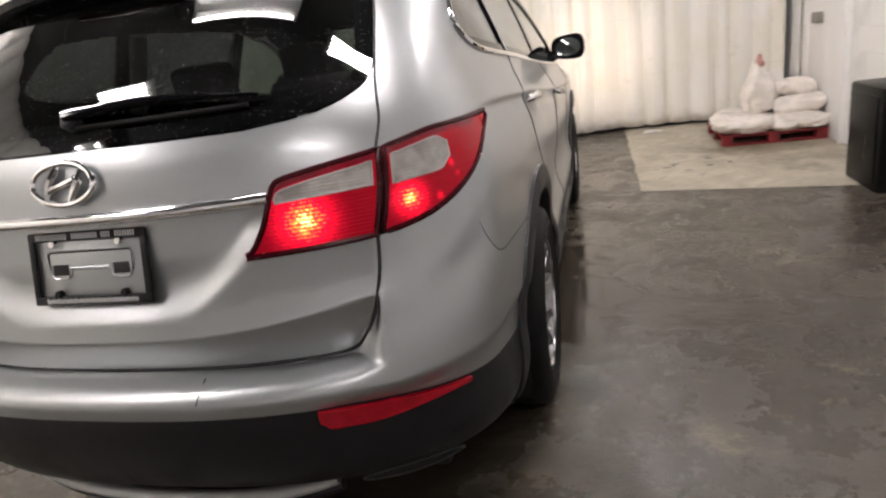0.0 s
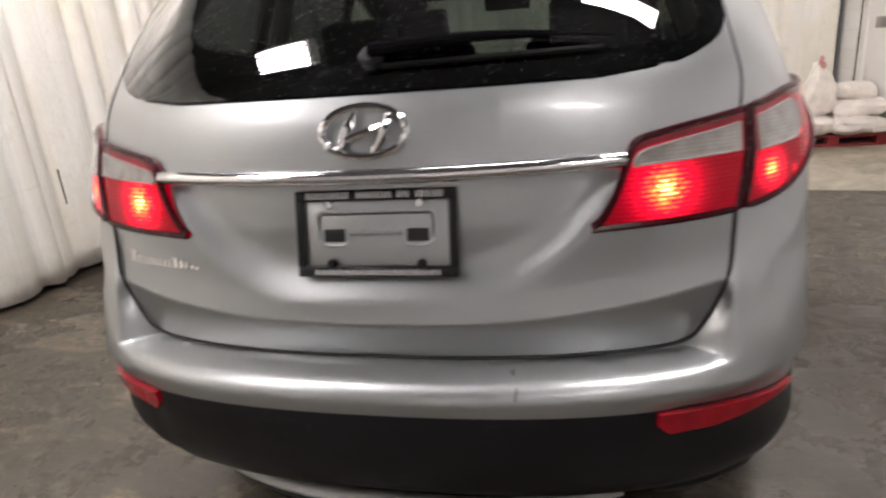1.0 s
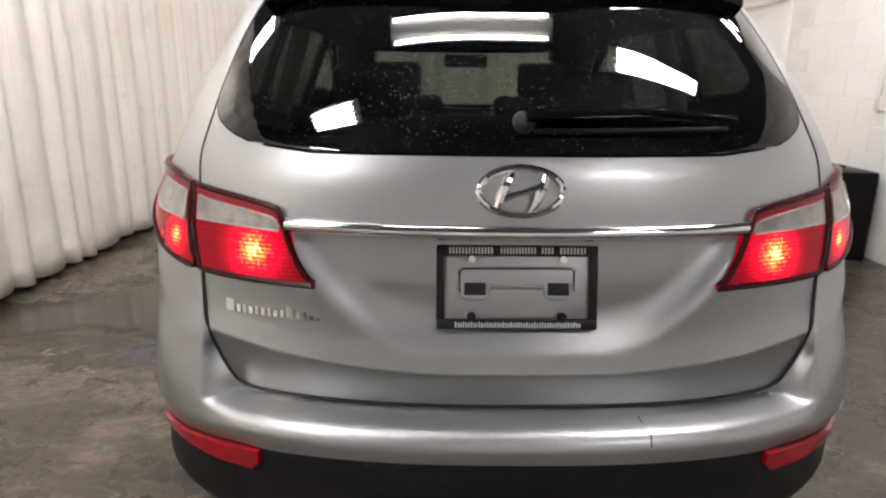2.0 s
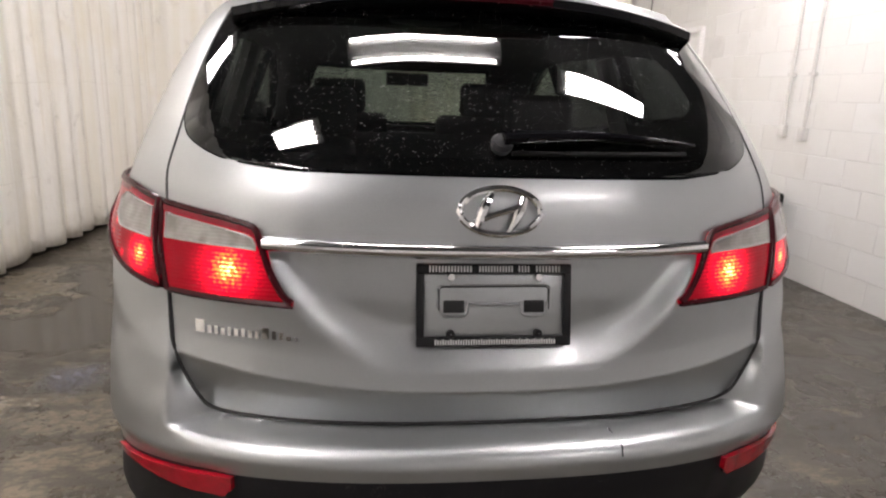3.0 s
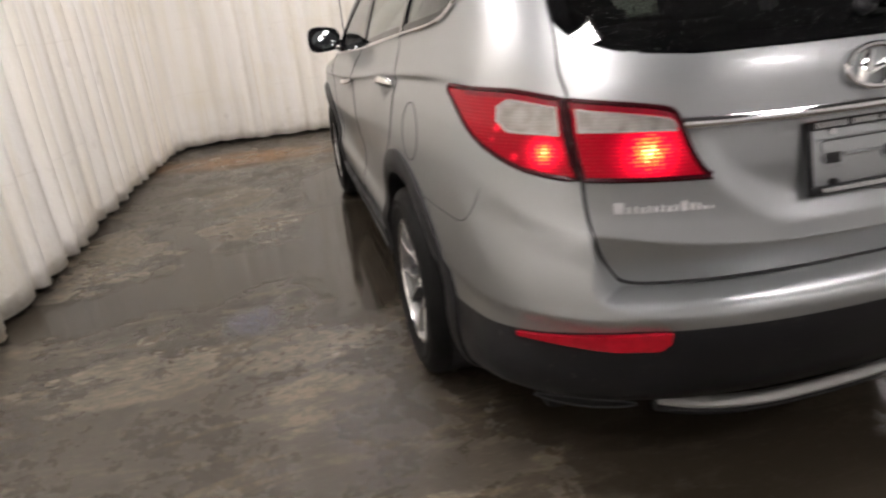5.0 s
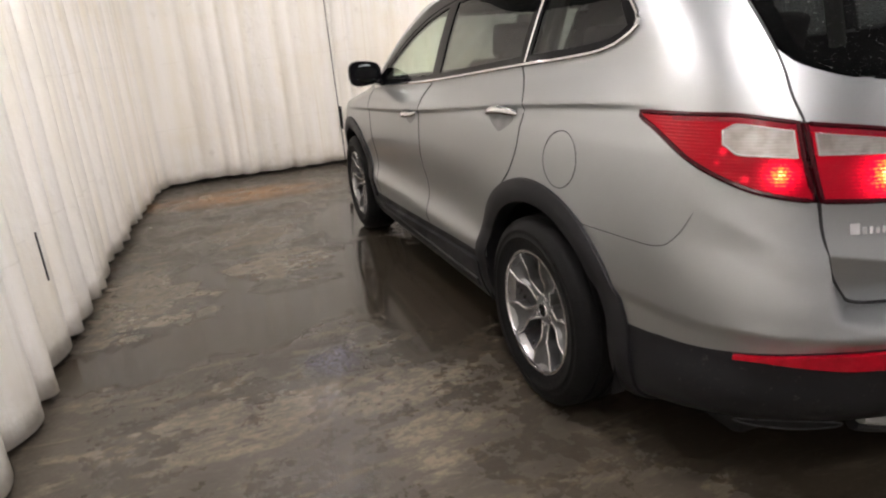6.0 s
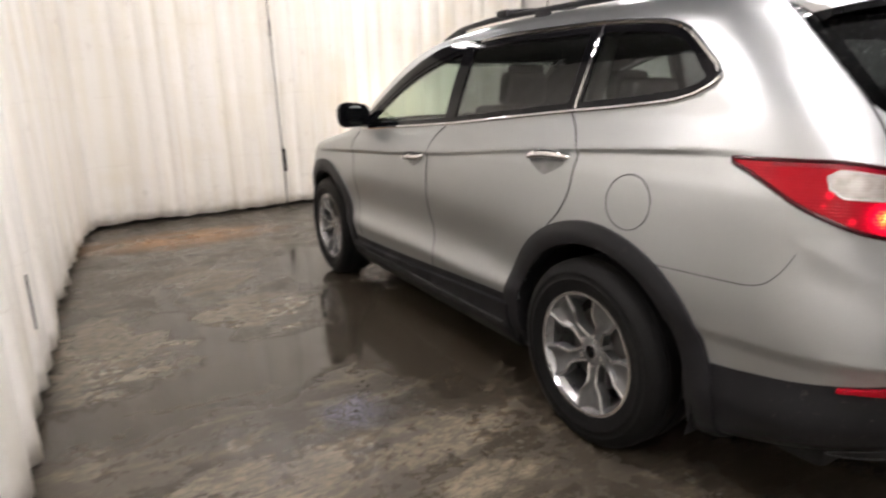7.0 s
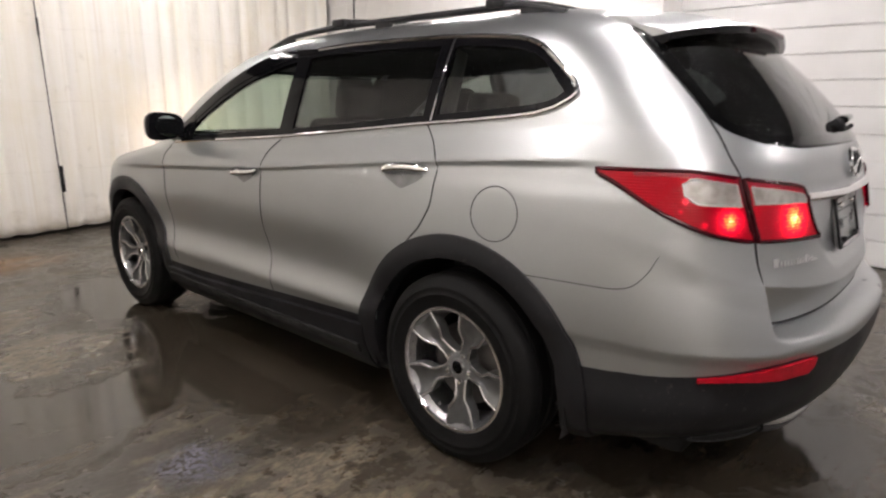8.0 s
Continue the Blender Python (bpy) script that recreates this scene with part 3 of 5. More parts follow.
def conduits():
    for y, end in ((3.61, 1.12), (3.86, 1.13)):
        t = thing("conduit", (WALL_X, y, end), "white painted electrical conduit with an outlet box", "conduit", "conduits on the block wall")
        part("pipe", tube([(WALL_X - 0.022, y, end + 0.08), (WALL_X - 0.022, y, TOP - 0.01)], 0.013, 10), GALV, t)
        part("outlet_box", box(WALL_X - 0.05, WALL_X + 0.002, y - 0.032, y + 0.032, end, end + 0.10, 0.006), GALV, t)
        part("clamp", box(WALL_X - 0.038, WALL_X + 0.002, y - 0.03, y + 0.03, 1.62, 1.645, 0.003), GALV, t)


conduits()


def black_cabinet():
    x0, x1, y0, y1, h = 2.885, 3.185, 3.64, 4.22, 0.69
    t = thing("black_cabinet", (3.043, 3.90, 0), "black painted wooden cabinet with chamfered edges beside the block wall", "cabinet")
    bm = bmesh.new()
    add_box(bm, x0, x1, y0, y1, 0.0, h)
    sharp = [e for e in bm.edges if min(v.co.z for v in e.verts) > 0.1 or abs(e.verts[0].co.z - e.verts[1].co.z) > 0.1]
    bmesh.ops.bevel(bm, geom=sharp, offset=0.032, segments=2, affect="EDGES", profile=0.6)
    part("carcass", bm, BLACK_BOX, t)
    part("front_panel", box(x0 - 0.009, x0 + 0.002, y0 + 0.05, y1 - 0.05, 0.045, h - 0.06, 0.004), BLACK_BOX, t)
    part("carrying_handle", tube([(3.04, 3.86, h - 0.004), (3.04, 3.865, h + 0.014), (3.04, 3.99, h + 0.014), (3.04, 3.995, h - 0.004)], 0.008, 8), TRIM, t, "black handle on the top")
    part("scuff", tube([(x0 - 0.0095, 3.86, 0.36), (x0 - 0.0095, 3.848, 0.31), (x0 - 0.0095, 3.855, 0.25), (x0 - 0.0095, 3.87, 0.20)], lambda w: 0.0015 + 0.003 * w, 6), KNOB, t, "pale scuff on the front")


black_cabinet()


def pallet():
    x0, x1, y0, y1 = 2.28, 3.21, 5.66, 6.56
    t = thing("pallet", (2.74, 6.11, 0), "red painted wooden pallet on the floor", "pallet")
    for y in (y0, 6.06, y1 - 0.1):
        part("bottom_board", box(x0, x1, y, y + 0.1, 0.005, 0.022, 0.003), RED_WOOD, t, smooth=False)
    for x in (x0, 2.695, x1 - 0.1):
        for y in (y0, 6.06, y1 - 0.1):
            part("block", box(x, x + 0.1, y + 0.001, y + 0.099, 0.0225, 0.09, 0.004), RED_WOOD, t, smooth=False)
    for k in range(7):
        y = y0 + 0.1334 * k
        part("top_board", box(x0 - 0.005, x1 + 0.005, y, y + 0.1, 0.0905, 0.112, 0.003), RED_WOOD, t, smooth=False)


pallet()


def sack(at, size, turn, seed, label, material=SACK, tip=False):
    """A filled sack: a puffed, creased pillow with sewn ends."""
    t = thing("sack", at, label, "sack", "sacks on the red pallet")
    bm = bmesh.new()
    n, m = 44, 30
    sx, sy, sz = size
    rows = []
    for j in range(m + 1):
        v = math.pi * j / m
        row = []
        for i in range(n):
            u = 2 * math.pi * i / n
            cx, cy = math.cos(u), math.sin(u)
            x = math.copysign(abs(cx) ** 0.55, cx) * math.sin(v) ** 0.55
            y = math.copysign(abs(cy) ** 0.55, cy) * math.sin(v) ** 0.55
            z = math.copysign(abs(math.cos(v)) ** 0.8, math.cos(v))
            q = Vector((x * sx / 2, y * sy / 2, z * sz / 2))
            q *= 1 + 0.26 * noise.noise((q.x * 7 + seed * 3.1, q.y * 7, q.z * 6)) + 0.13 * noise.noise((q.x * 17, q.y * 17 + seed, q.z * 14)) + 0.06 * noise.noise((q.x * 45, q.y * 45 + seed, q.z * 40))
            if tip:
                q.x *= 1 - 0.45 * smoothstep(-0.1, 0.5, q.z / sz)
                q.y *= 1 - 0.45 * smoothstep(-0.1, 0.5, q.z / sz)
            row.append(q)
        rows.append(row)
    grid(bm, rows, closed=True)
    bmesh.ops.remove_doubles(bm, verts=bm.verts, dist=1e-5)
    moved(bm, pose(at[0], at[1], at[2] + sz / 2, 0, 0, turn))
    part("bag", bm, material, t)
    if tip:
        top = [Vector(at) + Vector((0.01 * math.sin(k * 1.9), 0.01 * math.cos(k), sz * 0.93 + 0.022 * k)) for k in range(6)]
        part("gathered_neck", tube(top, lambda w: 0.045 * (1 - w) + 0.012, 10), SACK_RED, t, "faded red printed neck")


sack((2.52, 5.90, 0.112), (0.60, 0.62, 0.165), 3, 1, "white woven sack lying flat on a red pallet")
sack((2.97, 5.89, 0.112), (0.54, 0.62, 0.160), -4, 2, "white woven sack lying flat on a red pallet")
sack((2.56, 6.34, 0.112), (0.48, 0.36, 0.15), 9, 3, "white woven sack lying at the back of a red pallet")
sack((2.97, 6.33, 0.112), (0.44, 0.36, 0.16), -3, 4, "white woven sack lying at the back of a red pallet")
sack((2.65, 5.92, 0.255), (0.27, 0.25, 0.50), 12, 5, "white woven sack standing upright with a gathered neck", tip=True)
sack((3.00, 5.88, 0.252), (0.46, 0.36, 0.17), -8, 6, "pinkish white sack lying on another sack")
sack((2.97, 5.99, 0.405), (0.38, 0.30, 0.16), 16, 7, "small crumpled white sack on top of the stack")
sack((2.80, 6.06, 0.252), (0.20, 0.20, 0.19), 25, 8, "small pinkish sack squeezed between two larger sacks")


def rag():
    bm = bmesh.new()
    bmesh.ops.create_icosphere(bm, subdivisions=3, radius=1.0)
    for v in bm.verts:
        v.co *= 1 + 0.45 * noise.noise(v.co * 2.2)
        v.co = Vector((1.72 + v.co.x * 0.10, 6.90 + v.co.y * 0.06, max(0.005, 0.02 + v.co.z * 0.022)))
    return tagged(mesh_object("rag", bm, PAPER), "crumpled white rag lying on pale concrete", "rag")


rag()


# ---- ceiling lights ----
def ceiling_light(x, y, z, tubes, turn, length, wide):
    t = thing("ceiling_light", (x, y, z), "white fluorescent ceiling fixture with bare lit tubes, known by reflection or added as fill", "ceiling light", "fluorescent ceiling lights")
    m = pose(x, y, z, 0, 0, turn)
    part("housing", moved(box(-length / 2 - 0.03, length / 2 + 0.03, -wide / 2, wide / 2, 0.03, 0.09, 0.01), m), FIXTURE, t)
    for k in range(tubes):
        o = wide * 0.78 * (k / (tubes - 1) - 0.5)
        part("tube", moved(tube([(-length / 2, o, 0), (length / 2, o, 0)], 0.019, 10), m), TUBE, t)
        for e in (-1, 1):
            part("socket", moved(box(e * length / 2 - 0.012, e * length / 2 + 0.012, o - 0.018, o + 0.018, -0.024, 0.031, 0.003), m), FIXTURE, t)
    for e in (-0.4, 0.4):
        part("hanger", moved(tube([(e * length, 0, 0.09), (e * length, 0, TOP - z)], 0.006, 6), m), GALV, t)


LIGHT_Z = 3.15
# place, tubes, turn, length and width of each fixture
LIGHTS = (
    (-0.1, 0.65, 2, 0, 1.0, 0.31),
    (1.3, 0.43, 4, 0, 0.85, 0.22),
    (-1.3, -0.17, 5, 0, 0.52, 0.36),
    (-1.2, 5.1, 2, 0, 0.6, 0.31),
    (1.9, 3.6, 2, 90, 1.2, 0.31),
    # unseen fill, lengthened to brighten the far right corner
    (0.95, 5.7, 2, 0, 0.9, 0.31),
    # unseen fill, added behind the camera for the left canvas and rear quarter
    (-2.05, -1.6, 2, 90, 1.2, 0.31),
    (2.35, 2.1, 2, 0, 0.6, 0.31),
    # unseen fill, added to lift the right of the tailgate
    (1.7, -2.4, 2, 0, 1.0, 0.31),
    # unseen fill, added to put a highlight on the left rear pillar
    (-2.2, 1.8, 5, 0, 0.52, 0.36),
)
for x, y, tubes, turn, length, wide in LIGHTS:
    ceiling_light(x, y, LIGHT_Z, tubes, turn, length, wide)



# ---- the car: rear bumper near y = 0, nose towards +y, wheels on the floor ----
car = thing("car", (0, 2.5, 0), "silver mid-size suv with black cladding, parked with its tail lamps lit", "car")

# half-width, rear and front outlines by height
half_width = spline([(0.18, 0.80), (0.28, 0.885), (0.40, 0.922), (0.55, 0.928), (0.78, 0.926), (0.95, 0.922), (1.04, 0.912), (1.10, 0.892), (1.16, 0.872), (1.36, 0.802), (1.50, 0.745), (1.57, 0.708), (1.612, 0.667), (1.652, 0.592), (1.684, 0.46), (1.70, 0.25), (1.706, 0.02)])
rear_line = spline([(0.18, 0.62), (0.25, 0.40), (0.31, 0.235), (0.38, 0.115), (0.47, 0.068), (0.56, 0.048), (0.62, 0.044), (0.66, 0.053), (0.70, 0.064), (0.78, 0.096), (0.80, 0.106), (0.84, 0.126), (0.88, 0.1365), (0.95, 0.145), (1.05, 0.159), (1.10, 0.168), (1.13, 0.175), (1.16, 0.184), (1.19, 0.197), (1.22, 0.214), (1.30, 0.273), (1.40, 0.364), (1.50, 0.468), (1.58, 0.565), (1.62, 0.645), (1.66, 0.80), (1.69, 1.15), (1.706, 1.85)])
front_line = spline([(0.18, 4.62), (0.30, 4.80), (0.45, 4.88), (0.70, 4.90), (0.88, 4.84), (0.97, 4.68), (1.03, 4.36), (1.08, 4.10), (1.13, 3.97), (1.30, 3.74), (1.45, 3.49), (1.57, 3.22), (1.63, 2.96), (1.675, 2.58), (1.706, 1.95)])
CORNER, POWER = 0.50, 2.6
crease_height = spline([(0.2, 1.175), (0.7, 1.165), (1.4, 1.125), (2.5, 1.030), (3.3, 0.985), (4.4, 0.93)])
ARCHES = ((1.185, 0.442), (3.995, 0.435))
AXLE_Z, TYRE_R = 0.362, 0.365


def crease(y, z):
    """The shoulder crease: the panel swells to a line, and steps in below it."""
    if y > 4.3 or (y < 0.55 and z > 0.66):
        return 0.0
    t = (z - crease_height(y)) / 0.10
    f = (1 - t) * 0.5 if 0 <= t < 1 else (smoothstep(-0.22, 0.0, t) * 0.5 if -0.22 < t < 0 else 0.0)
    low = math.exp(-(((z - 0.495) / 0.050) ** 2)) * 0.016 * smoothstep(0.9, 1.9, y) * smoothstep(3.9, 3.3, y) if y > 1 else 0.0
    waist = -0.030 * math.exp(-(((z - 0.635) / 0.125) ** 2)) * smoothstep(1.3, 1.9, y) * smoothstep(3.9, 3.3, y) if y > 1 else 0.0
    lip = -0.013 * smoothstep(0.634, 0.588, z) * smoothstep(0.42, 0.52, z) * smoothstep(1.1, 0.8, y) if y < 1.1 else 0.0
    return lip + 0.028 * f * smoothstep(0.55, 0.9, y) * smoothstep(4.3, 3.6, y) + low + waist


def bulge(y, z):
    """Swollen fenders over the wheels."""
    return sum(0.016 * math.exp(-(((y - c) / 0.50) ** 2) - (((z - 0.72) / 0.22) ** 2)) for c, _ in ARCHES)


def width_at(y, z):
    w = half_width(z)
    w *= 1 - 0.084 * max(0.0, (1.45 - y) / 1.25) ** 2
    w *= 1 - 0.13 * max(0.0, (y - 3.95) / 0.95) ** 2
    return w + crease(y, z) + bulge(y, z)


def recess(x, z):
    """The hollow round the licence plate."""
    if not 0.80 < z < 1.07:
        return 0.0
    a, b = max(1e-4, recess_width(z) + 0.03 - abs(x)), max(1e-4, z - 0.806)
    depth = a * b / (a + b)
    return 0.032 * smoothstep(0.0, 0.062, depth) * smoothstep(1.062, 1.046, z)


recess_width = spline([(0.82, 0.22), (0.86, 0.285), (0.92, 0.36), (0.98, 0.415), (1.06, 0.475)])


# the tailgate stands back from the bumper's top, and its lower edge tucks in
tuck = spline([(0.60, 0.046), (0.638, 0.048), (0.655, 0.055), (0.670, 0.076), (0.682, 0.1480), (0.70, 0.1432), (0.74, 0.1322), (0.770, 0.1244), (0.778, 0.1224), (0.7815, 0.1222), (0.785, 0.1234), (0.80, 0.1275), (0.82, 0.1325), (0.84, 0.1368), (0.87, 0.1404), (0.91, 0.1432), (0.95, 0.145)])
tailgate_half = spline([(0.60, 0.655), (0.67, 0.668), (0.70, 0.676), (0.78, 0.662), (0.86, 0.667), (0.95, 0.672)])
smile = spline([(0.0, 0.768), (0.2, 0.772), (0.35, 0.782), (0.5, 0.799), (0.60, 0.814), (0.70, 0.828)])
shoulder = spline([(0.55, 0.806), (0.66, 0.822), (0.72, 0.834), (0.78, 0.860), (0.83, 0.900), (0.88, 0.957)])


def relief(x, z):
    """Ledge over the bumper between the tailgate's sides, and the curved shoulder under the lamps."""
    a = abs(x)
    lower = 0.014 * smoothstep(0.634, 0.588, z) * smoothstep(0.44, 0.54, z) * smoothstep(0.50, 0.60, a) if 0.44 < z < 0.65 else 0.0
    if not 0.60 < z < 0.955:
        return lower
    hw = tailgate_half(z)
    soft = 0.02 + 0.085 * smoothstep(0.79, 0.69, z)
    inside = smoothstep(hw + 0.010, hw + 0.010 - soft, a)
    bend = smile(min(a, 0.70))
    level = z
    if 0.69 < z < 0.95:
        level = 0.69 + (z - 0.69) * 0.091 / (bend - 0.69) if z < bend else 0.781 + (z - bend) * 0.169 / (0.95 - bend)
    ledge = (tuck(level) - rear_line(z)) * inside
    dent = 0.0
    if 0.50 < a < 0.88:
        zc = shoulder(max(0.55, a))
        rise = 1 - (z - zc) / max(0.02, 0.955 - zc) if z > zc else 1 - smoothstep(-0.01, 0.085, zc - z)
        dent = -0.013 * max(0.0, rise) * smoothstep(0.52, 0.62, a) * smoothstep(0.88, 0.80, a)
    return lower + ledge + dent * (1 - inside)


def side_x(y, z):
    yr, yf = rear_line(z), front_line(z)
    w = width_at(y, z)
    reach = min(CORNER, 0.45 * (yf - yr))
    if y < yr + reach:
        t = max(0.0, (y - yr) / reach)
        w *= (1 - (1 - t) ** POWER) ** (1 / POWER)
    front = min(0.75, 0.45 * (yf - yr))
    if y > yf - front:
        t = max(0.0, (yf - y) / front)
        w *= (1 - (1 - t) ** POWER) ** (1 / POWER)
    return w


def rear_y(x, z, hollow=True):
    yr = rear_line(z)
    y = yr
    for _ in range(6):
        g = min(0.9995, abs(x) / width_at(y, z))
        y = yr + CORNER * (1 - (1 - g ** POWER) ** (1 / POWER))
    return y + relief(x, z) + (recess(x, z) if hollow else 0.0)


def front_y(x, z):
    yf = front_line(z)
    reach = min(0.75, 0.45 * (yf - rear_line(z)))
    y = yf
    for _ in range(6):
        g = min(0.9995, abs(x) / width_at(y, z))
        y = yf - reach * (1 - (1 - g ** POWER) ** (1 / POWER))
    return y


def on_side(s):
    """Places on the flank (s: -1 left, 1 right) from y, z and a height above the panel."""

    def place(y, z, off=0.0):
        e = 0.004
        p = Vector((s * side_x(y, z), y, z))
        a = Vector((s * side_x(y + e, z), y + e, z)) - Vector((s * side_x(y - e, z), y - e, z))
        b = Vector((s * side_x(y, z + e), y, z + e)) - Vector((s * side_x(y, z - e), y, z - e))
        n = a.cross(b).normalized()
        return p + n * (off if n.x * s > 0 else -off)

    return place


def on_rear(x, z, off=0.0, hollow=False):
    e = 0.004
    p = Vector((x, rear_y(x, z, hollow), z))
    a = Vector((2 * e, rear_y(x + e, z, hollow) - rear_y(x - e, z, hollow), 0))
    b = Vector((0, rear_y(x, z + e, hollow) - rear_y(x, z - e, hollow), 2 * e))
    n = a.cross(b).normalized()
    return p + n * (off if n.y < 0 else -off)


def on_front(x, z, off=0.0):
    e = 0.004
    p = Vector((x, front_y(x, z), z))
    a = Vector((2 * e, front_y(x + e, z) - front_y(x - e, z), 0))
    b = Vector((0, front_y(x, z + e) - front_y(x, z - e), 2 * e))
    n = a.cross(b).normalized()
    return p + n * (off if n.y > 0 else -off)


def on_corner(s):
    """Places round the rear corner: u runs from the tail's middle (0) along the arc to the flank (1 at the arc's end)."""

    def base(u, z):
        yr = rear_line(z)
        if u <= 1:
            th = u * math.pi / 2
            y = yr + CORNER * (1 - math.cos(th) ** (2 / POWER))
        else:
            y = yr + CORNER * u
        return Vector((s * side_x(y, z), y, z))

    def place(u, z, off=0.0):
        e = 0.006
        u = max(e * 1.5, u)
        a = base(u + e, z) - base(u - e, z)
        b = base(u, z + e) - base(u, z - e)
        n = a.cross(b).normalized()
        out = Vector((s * 0.6, -0.8, 0.1))
        return base(u, z) + n * (off if n.dot(out) > 0 else -off)

    return place


def corner_u(x, z):
    """The u of on_corner() at the distance x from the middle."""
    y = rear_y(x, z, False)
    c = max(0.0, 1 - (y - rear_line(z)) / CORNER)
    return math.acos(min(1.0, c ** (POWER / 2))) / (math.pi / 2)


def ruled(place, a0, a1, low, high, na, nb, off, thick=0.012, swap=False):
    """A shell patch laid on a panel between two curves, with closed rims."""
    bm = bmesh.new()
    rows, under = [], []
    for i in range(na + 1):
        a = a0 + (a1 - a0) * i / na
        lo, hi = low(a), high(a)
        vals = [lo + (hi - lo) * j / nb for j in range(nb + 1)]
        pick = (lambda b: place(b, a, off)) if swap else (lambda b: place(a, b, off))
        deep = (lambda b: place(b, a, off - thick)) if swap else (lambda b: place(a, b, off - thick))
        rows.append([pick(b) for b in vals])
        under.append([deep(vals[0]), deep(vals[-1])])
    vs = grid(bm, rows)
    lo_in = [bm.verts.new(u[0]) for u in under]
    hi_in = [bm.verts.new(u[1]) for u in under]
    for i in range(na):
        bm.faces.new((vs[i][0], lo_in[i], lo_in[i + 1], vs[i + 1][0]))
        bm.faces.new((vs[i][-1], vs[i + 1][-1], hi_in[i + 1], hi_in[i]))
    for i in (0, na):
        bm.faces.new((*vs[i], hi_in[i], lo_in[i]))
    bmesh.ops.remove_doubles(bm, verts=bm.verts, dist=2e-5)
    return bm


def ring(place, outer, inner, off, thick=0.01):
    """A band on a panel between two closed outlines of equal count."""
    bm = bmesh.new()
    n = len(outer)
    rows = [[place(a, b, off - thick) for a, b in outer], [place(a, b, off) for a, b in outer]]
    for k in (1, 2):
        rows.append([place(a + (c - a) * k / 2, b + (d - b) * k / 2, off) for (a, b), (c, d) in zip(outer, inner)])
    rows.append([place(a, b, off - thick) for a, b in inner])
    grid(bm, rows, closed=True)
    return bm


def trace(place, points, off, step=0.02):
    """Places along a smooth line through (a, b) points of a panel."""
    t = [0.0]
    for (a, b), (c, d) in zip(points, points[1:]):
        t.append(t[-1] + math.hypot(c - a, d - b))
    fa, fb = spline([(s, p[0]) for s, p in zip(t, points)]), spline([(s, p[1]) for s, p in zip(t, points)])
    n = max(4, int(t[-1] / step))
    return [place(fa(t[-1] * i / n), fb(t[-1] * i / n), off) for i in range(n + 1)]


# window outlines
glass_half = spline([(1.208, 0.42), (1.215, 0.53), (1.235, 0.605), (1.265, 0.652), (1.30, 0.664), (1.36, 0.655), (1.46, 0.632), (1.575, 0.592)])
win_low = spline([(0.825, 1.366), (0.85, 1.340), (0.92, 1.314), (1.10, 1.292), (1.42, 1.266), (2.30, 1.190), (3.38, 1.121)])
win_high = spline([(0.825, 1.371), (0.86, 1.408), (0.92, 1.470), (0.99, 1.518), (1.09, 1.544), (1.45, 1.566), (1.90, 1.570), (2.20, 1.559), (2.45, 1.524), (2.68, 1.466), (2.90, 1.383), (3.12, 1.265), (3.26, 1.180), (3.38, 1.128)])
shield_half = spline([(1.11, 0.68), (1.20, 0.72), (1.35, 0.68), (1.56, 0.57)])


def in_side_window(y, z, m):
    return 0.825 + m < y < 3.38 - 2 * m and win_low(y) + m < z < win_high(y) - m


def in_rear_glass(x, z, m):
    return 1.205 + m < z < 1.575 - m and abs(x) < glass_half(z) - m


def in_shield(x, z, m):
    return 1.11 + m < z < 1.56 - m and abs(x) < shield_half(z) - m


cladding_edge = spline([(0.0, 0.612), (0.05, 0.608), (0.12, 0.595), (0.25, 0.568), (0.40, 0.544), (0.70, 0.515), (1.20, 0.485), (1.75, 0.462), (3.40, 0.400), (4.40, 0.46), (4.95, 0.52)])


def shell_rows():
    """Columns run round the car from the tail's middle; rows run upwards."""
    samples = [g for g in np.linspace(0, 0.60, 40)] + [g for g in np.linspace(0.60, 0.86, 50)][1:]
    arc = [1 - (1 - g ** POWER) ** (1 / POWER) for g in samples]
    arc += list(np.linspace(arc[-1], 1.0, 32))[1:]
    flank = list(np.linspace(0, 1, 150))[1:-1]
    nose = list(np.linspace(1.0, 0.0, 34))
    heights = [("low", v) for v in np.linspace(0.0, 1.0, 14)]
    levels = list(np.linspace(0.612, 0.645, 6))[1:] + list(np.linspace(0.649, 0.73, 24)) + list(np.linspace(0.736, 0.84, 26)) + list(np.linspace(0.846, 1.22, 52)) + list(np.linspace(1.228, 1.60, 50)) + list(np.linspace(1.606, 1.706, 26))
    heights += [("high", v) for v in levels]
    rows = []
    for kind, v in heights:
        row = []
        for what, cols in (("rear", arc), ("flank", flank), ("nose", nose)):
            for c in cols:
                z = 0.6
                for _ in range(2):
                    yr, yf = rear_line(z), front_line(z)
                    reach, front = min(CORNER, 0.45 * (yf - yr)), min(0.75, 0.45 * (yf - yr))
                    if what == "rear":
                        y = yr + reach * c
                    elif what == "flank":
                        y = yr + reach + (yf - front - yr - reach) * c
                    else:
                        y = yf - front * c
                    edge = cladding_edge(max(0.0, y - 0.05))
                    if kind == "low":
                        z = 0.185 + (edge - 0.185) * v
                    else:
                        z = edge + (v - 0.612) * (0.90 - edge) / 0.288 if v < 0.90 else v
                yr, yf = rear_line(z), front_line(z)
                x = side_x(y, z)
                if what == "rear" and c == 0:
                    x = 0.0
                if what == "nose" and c == 0:
                    x = 0.0
                row.append(Vector((x, y + (recess(x, z) + relief(x, z) if what == "rear" else 0.0), z)))
        rows.append(row)
    return rows, 13


ROWS, SPLIT = shell_rows()


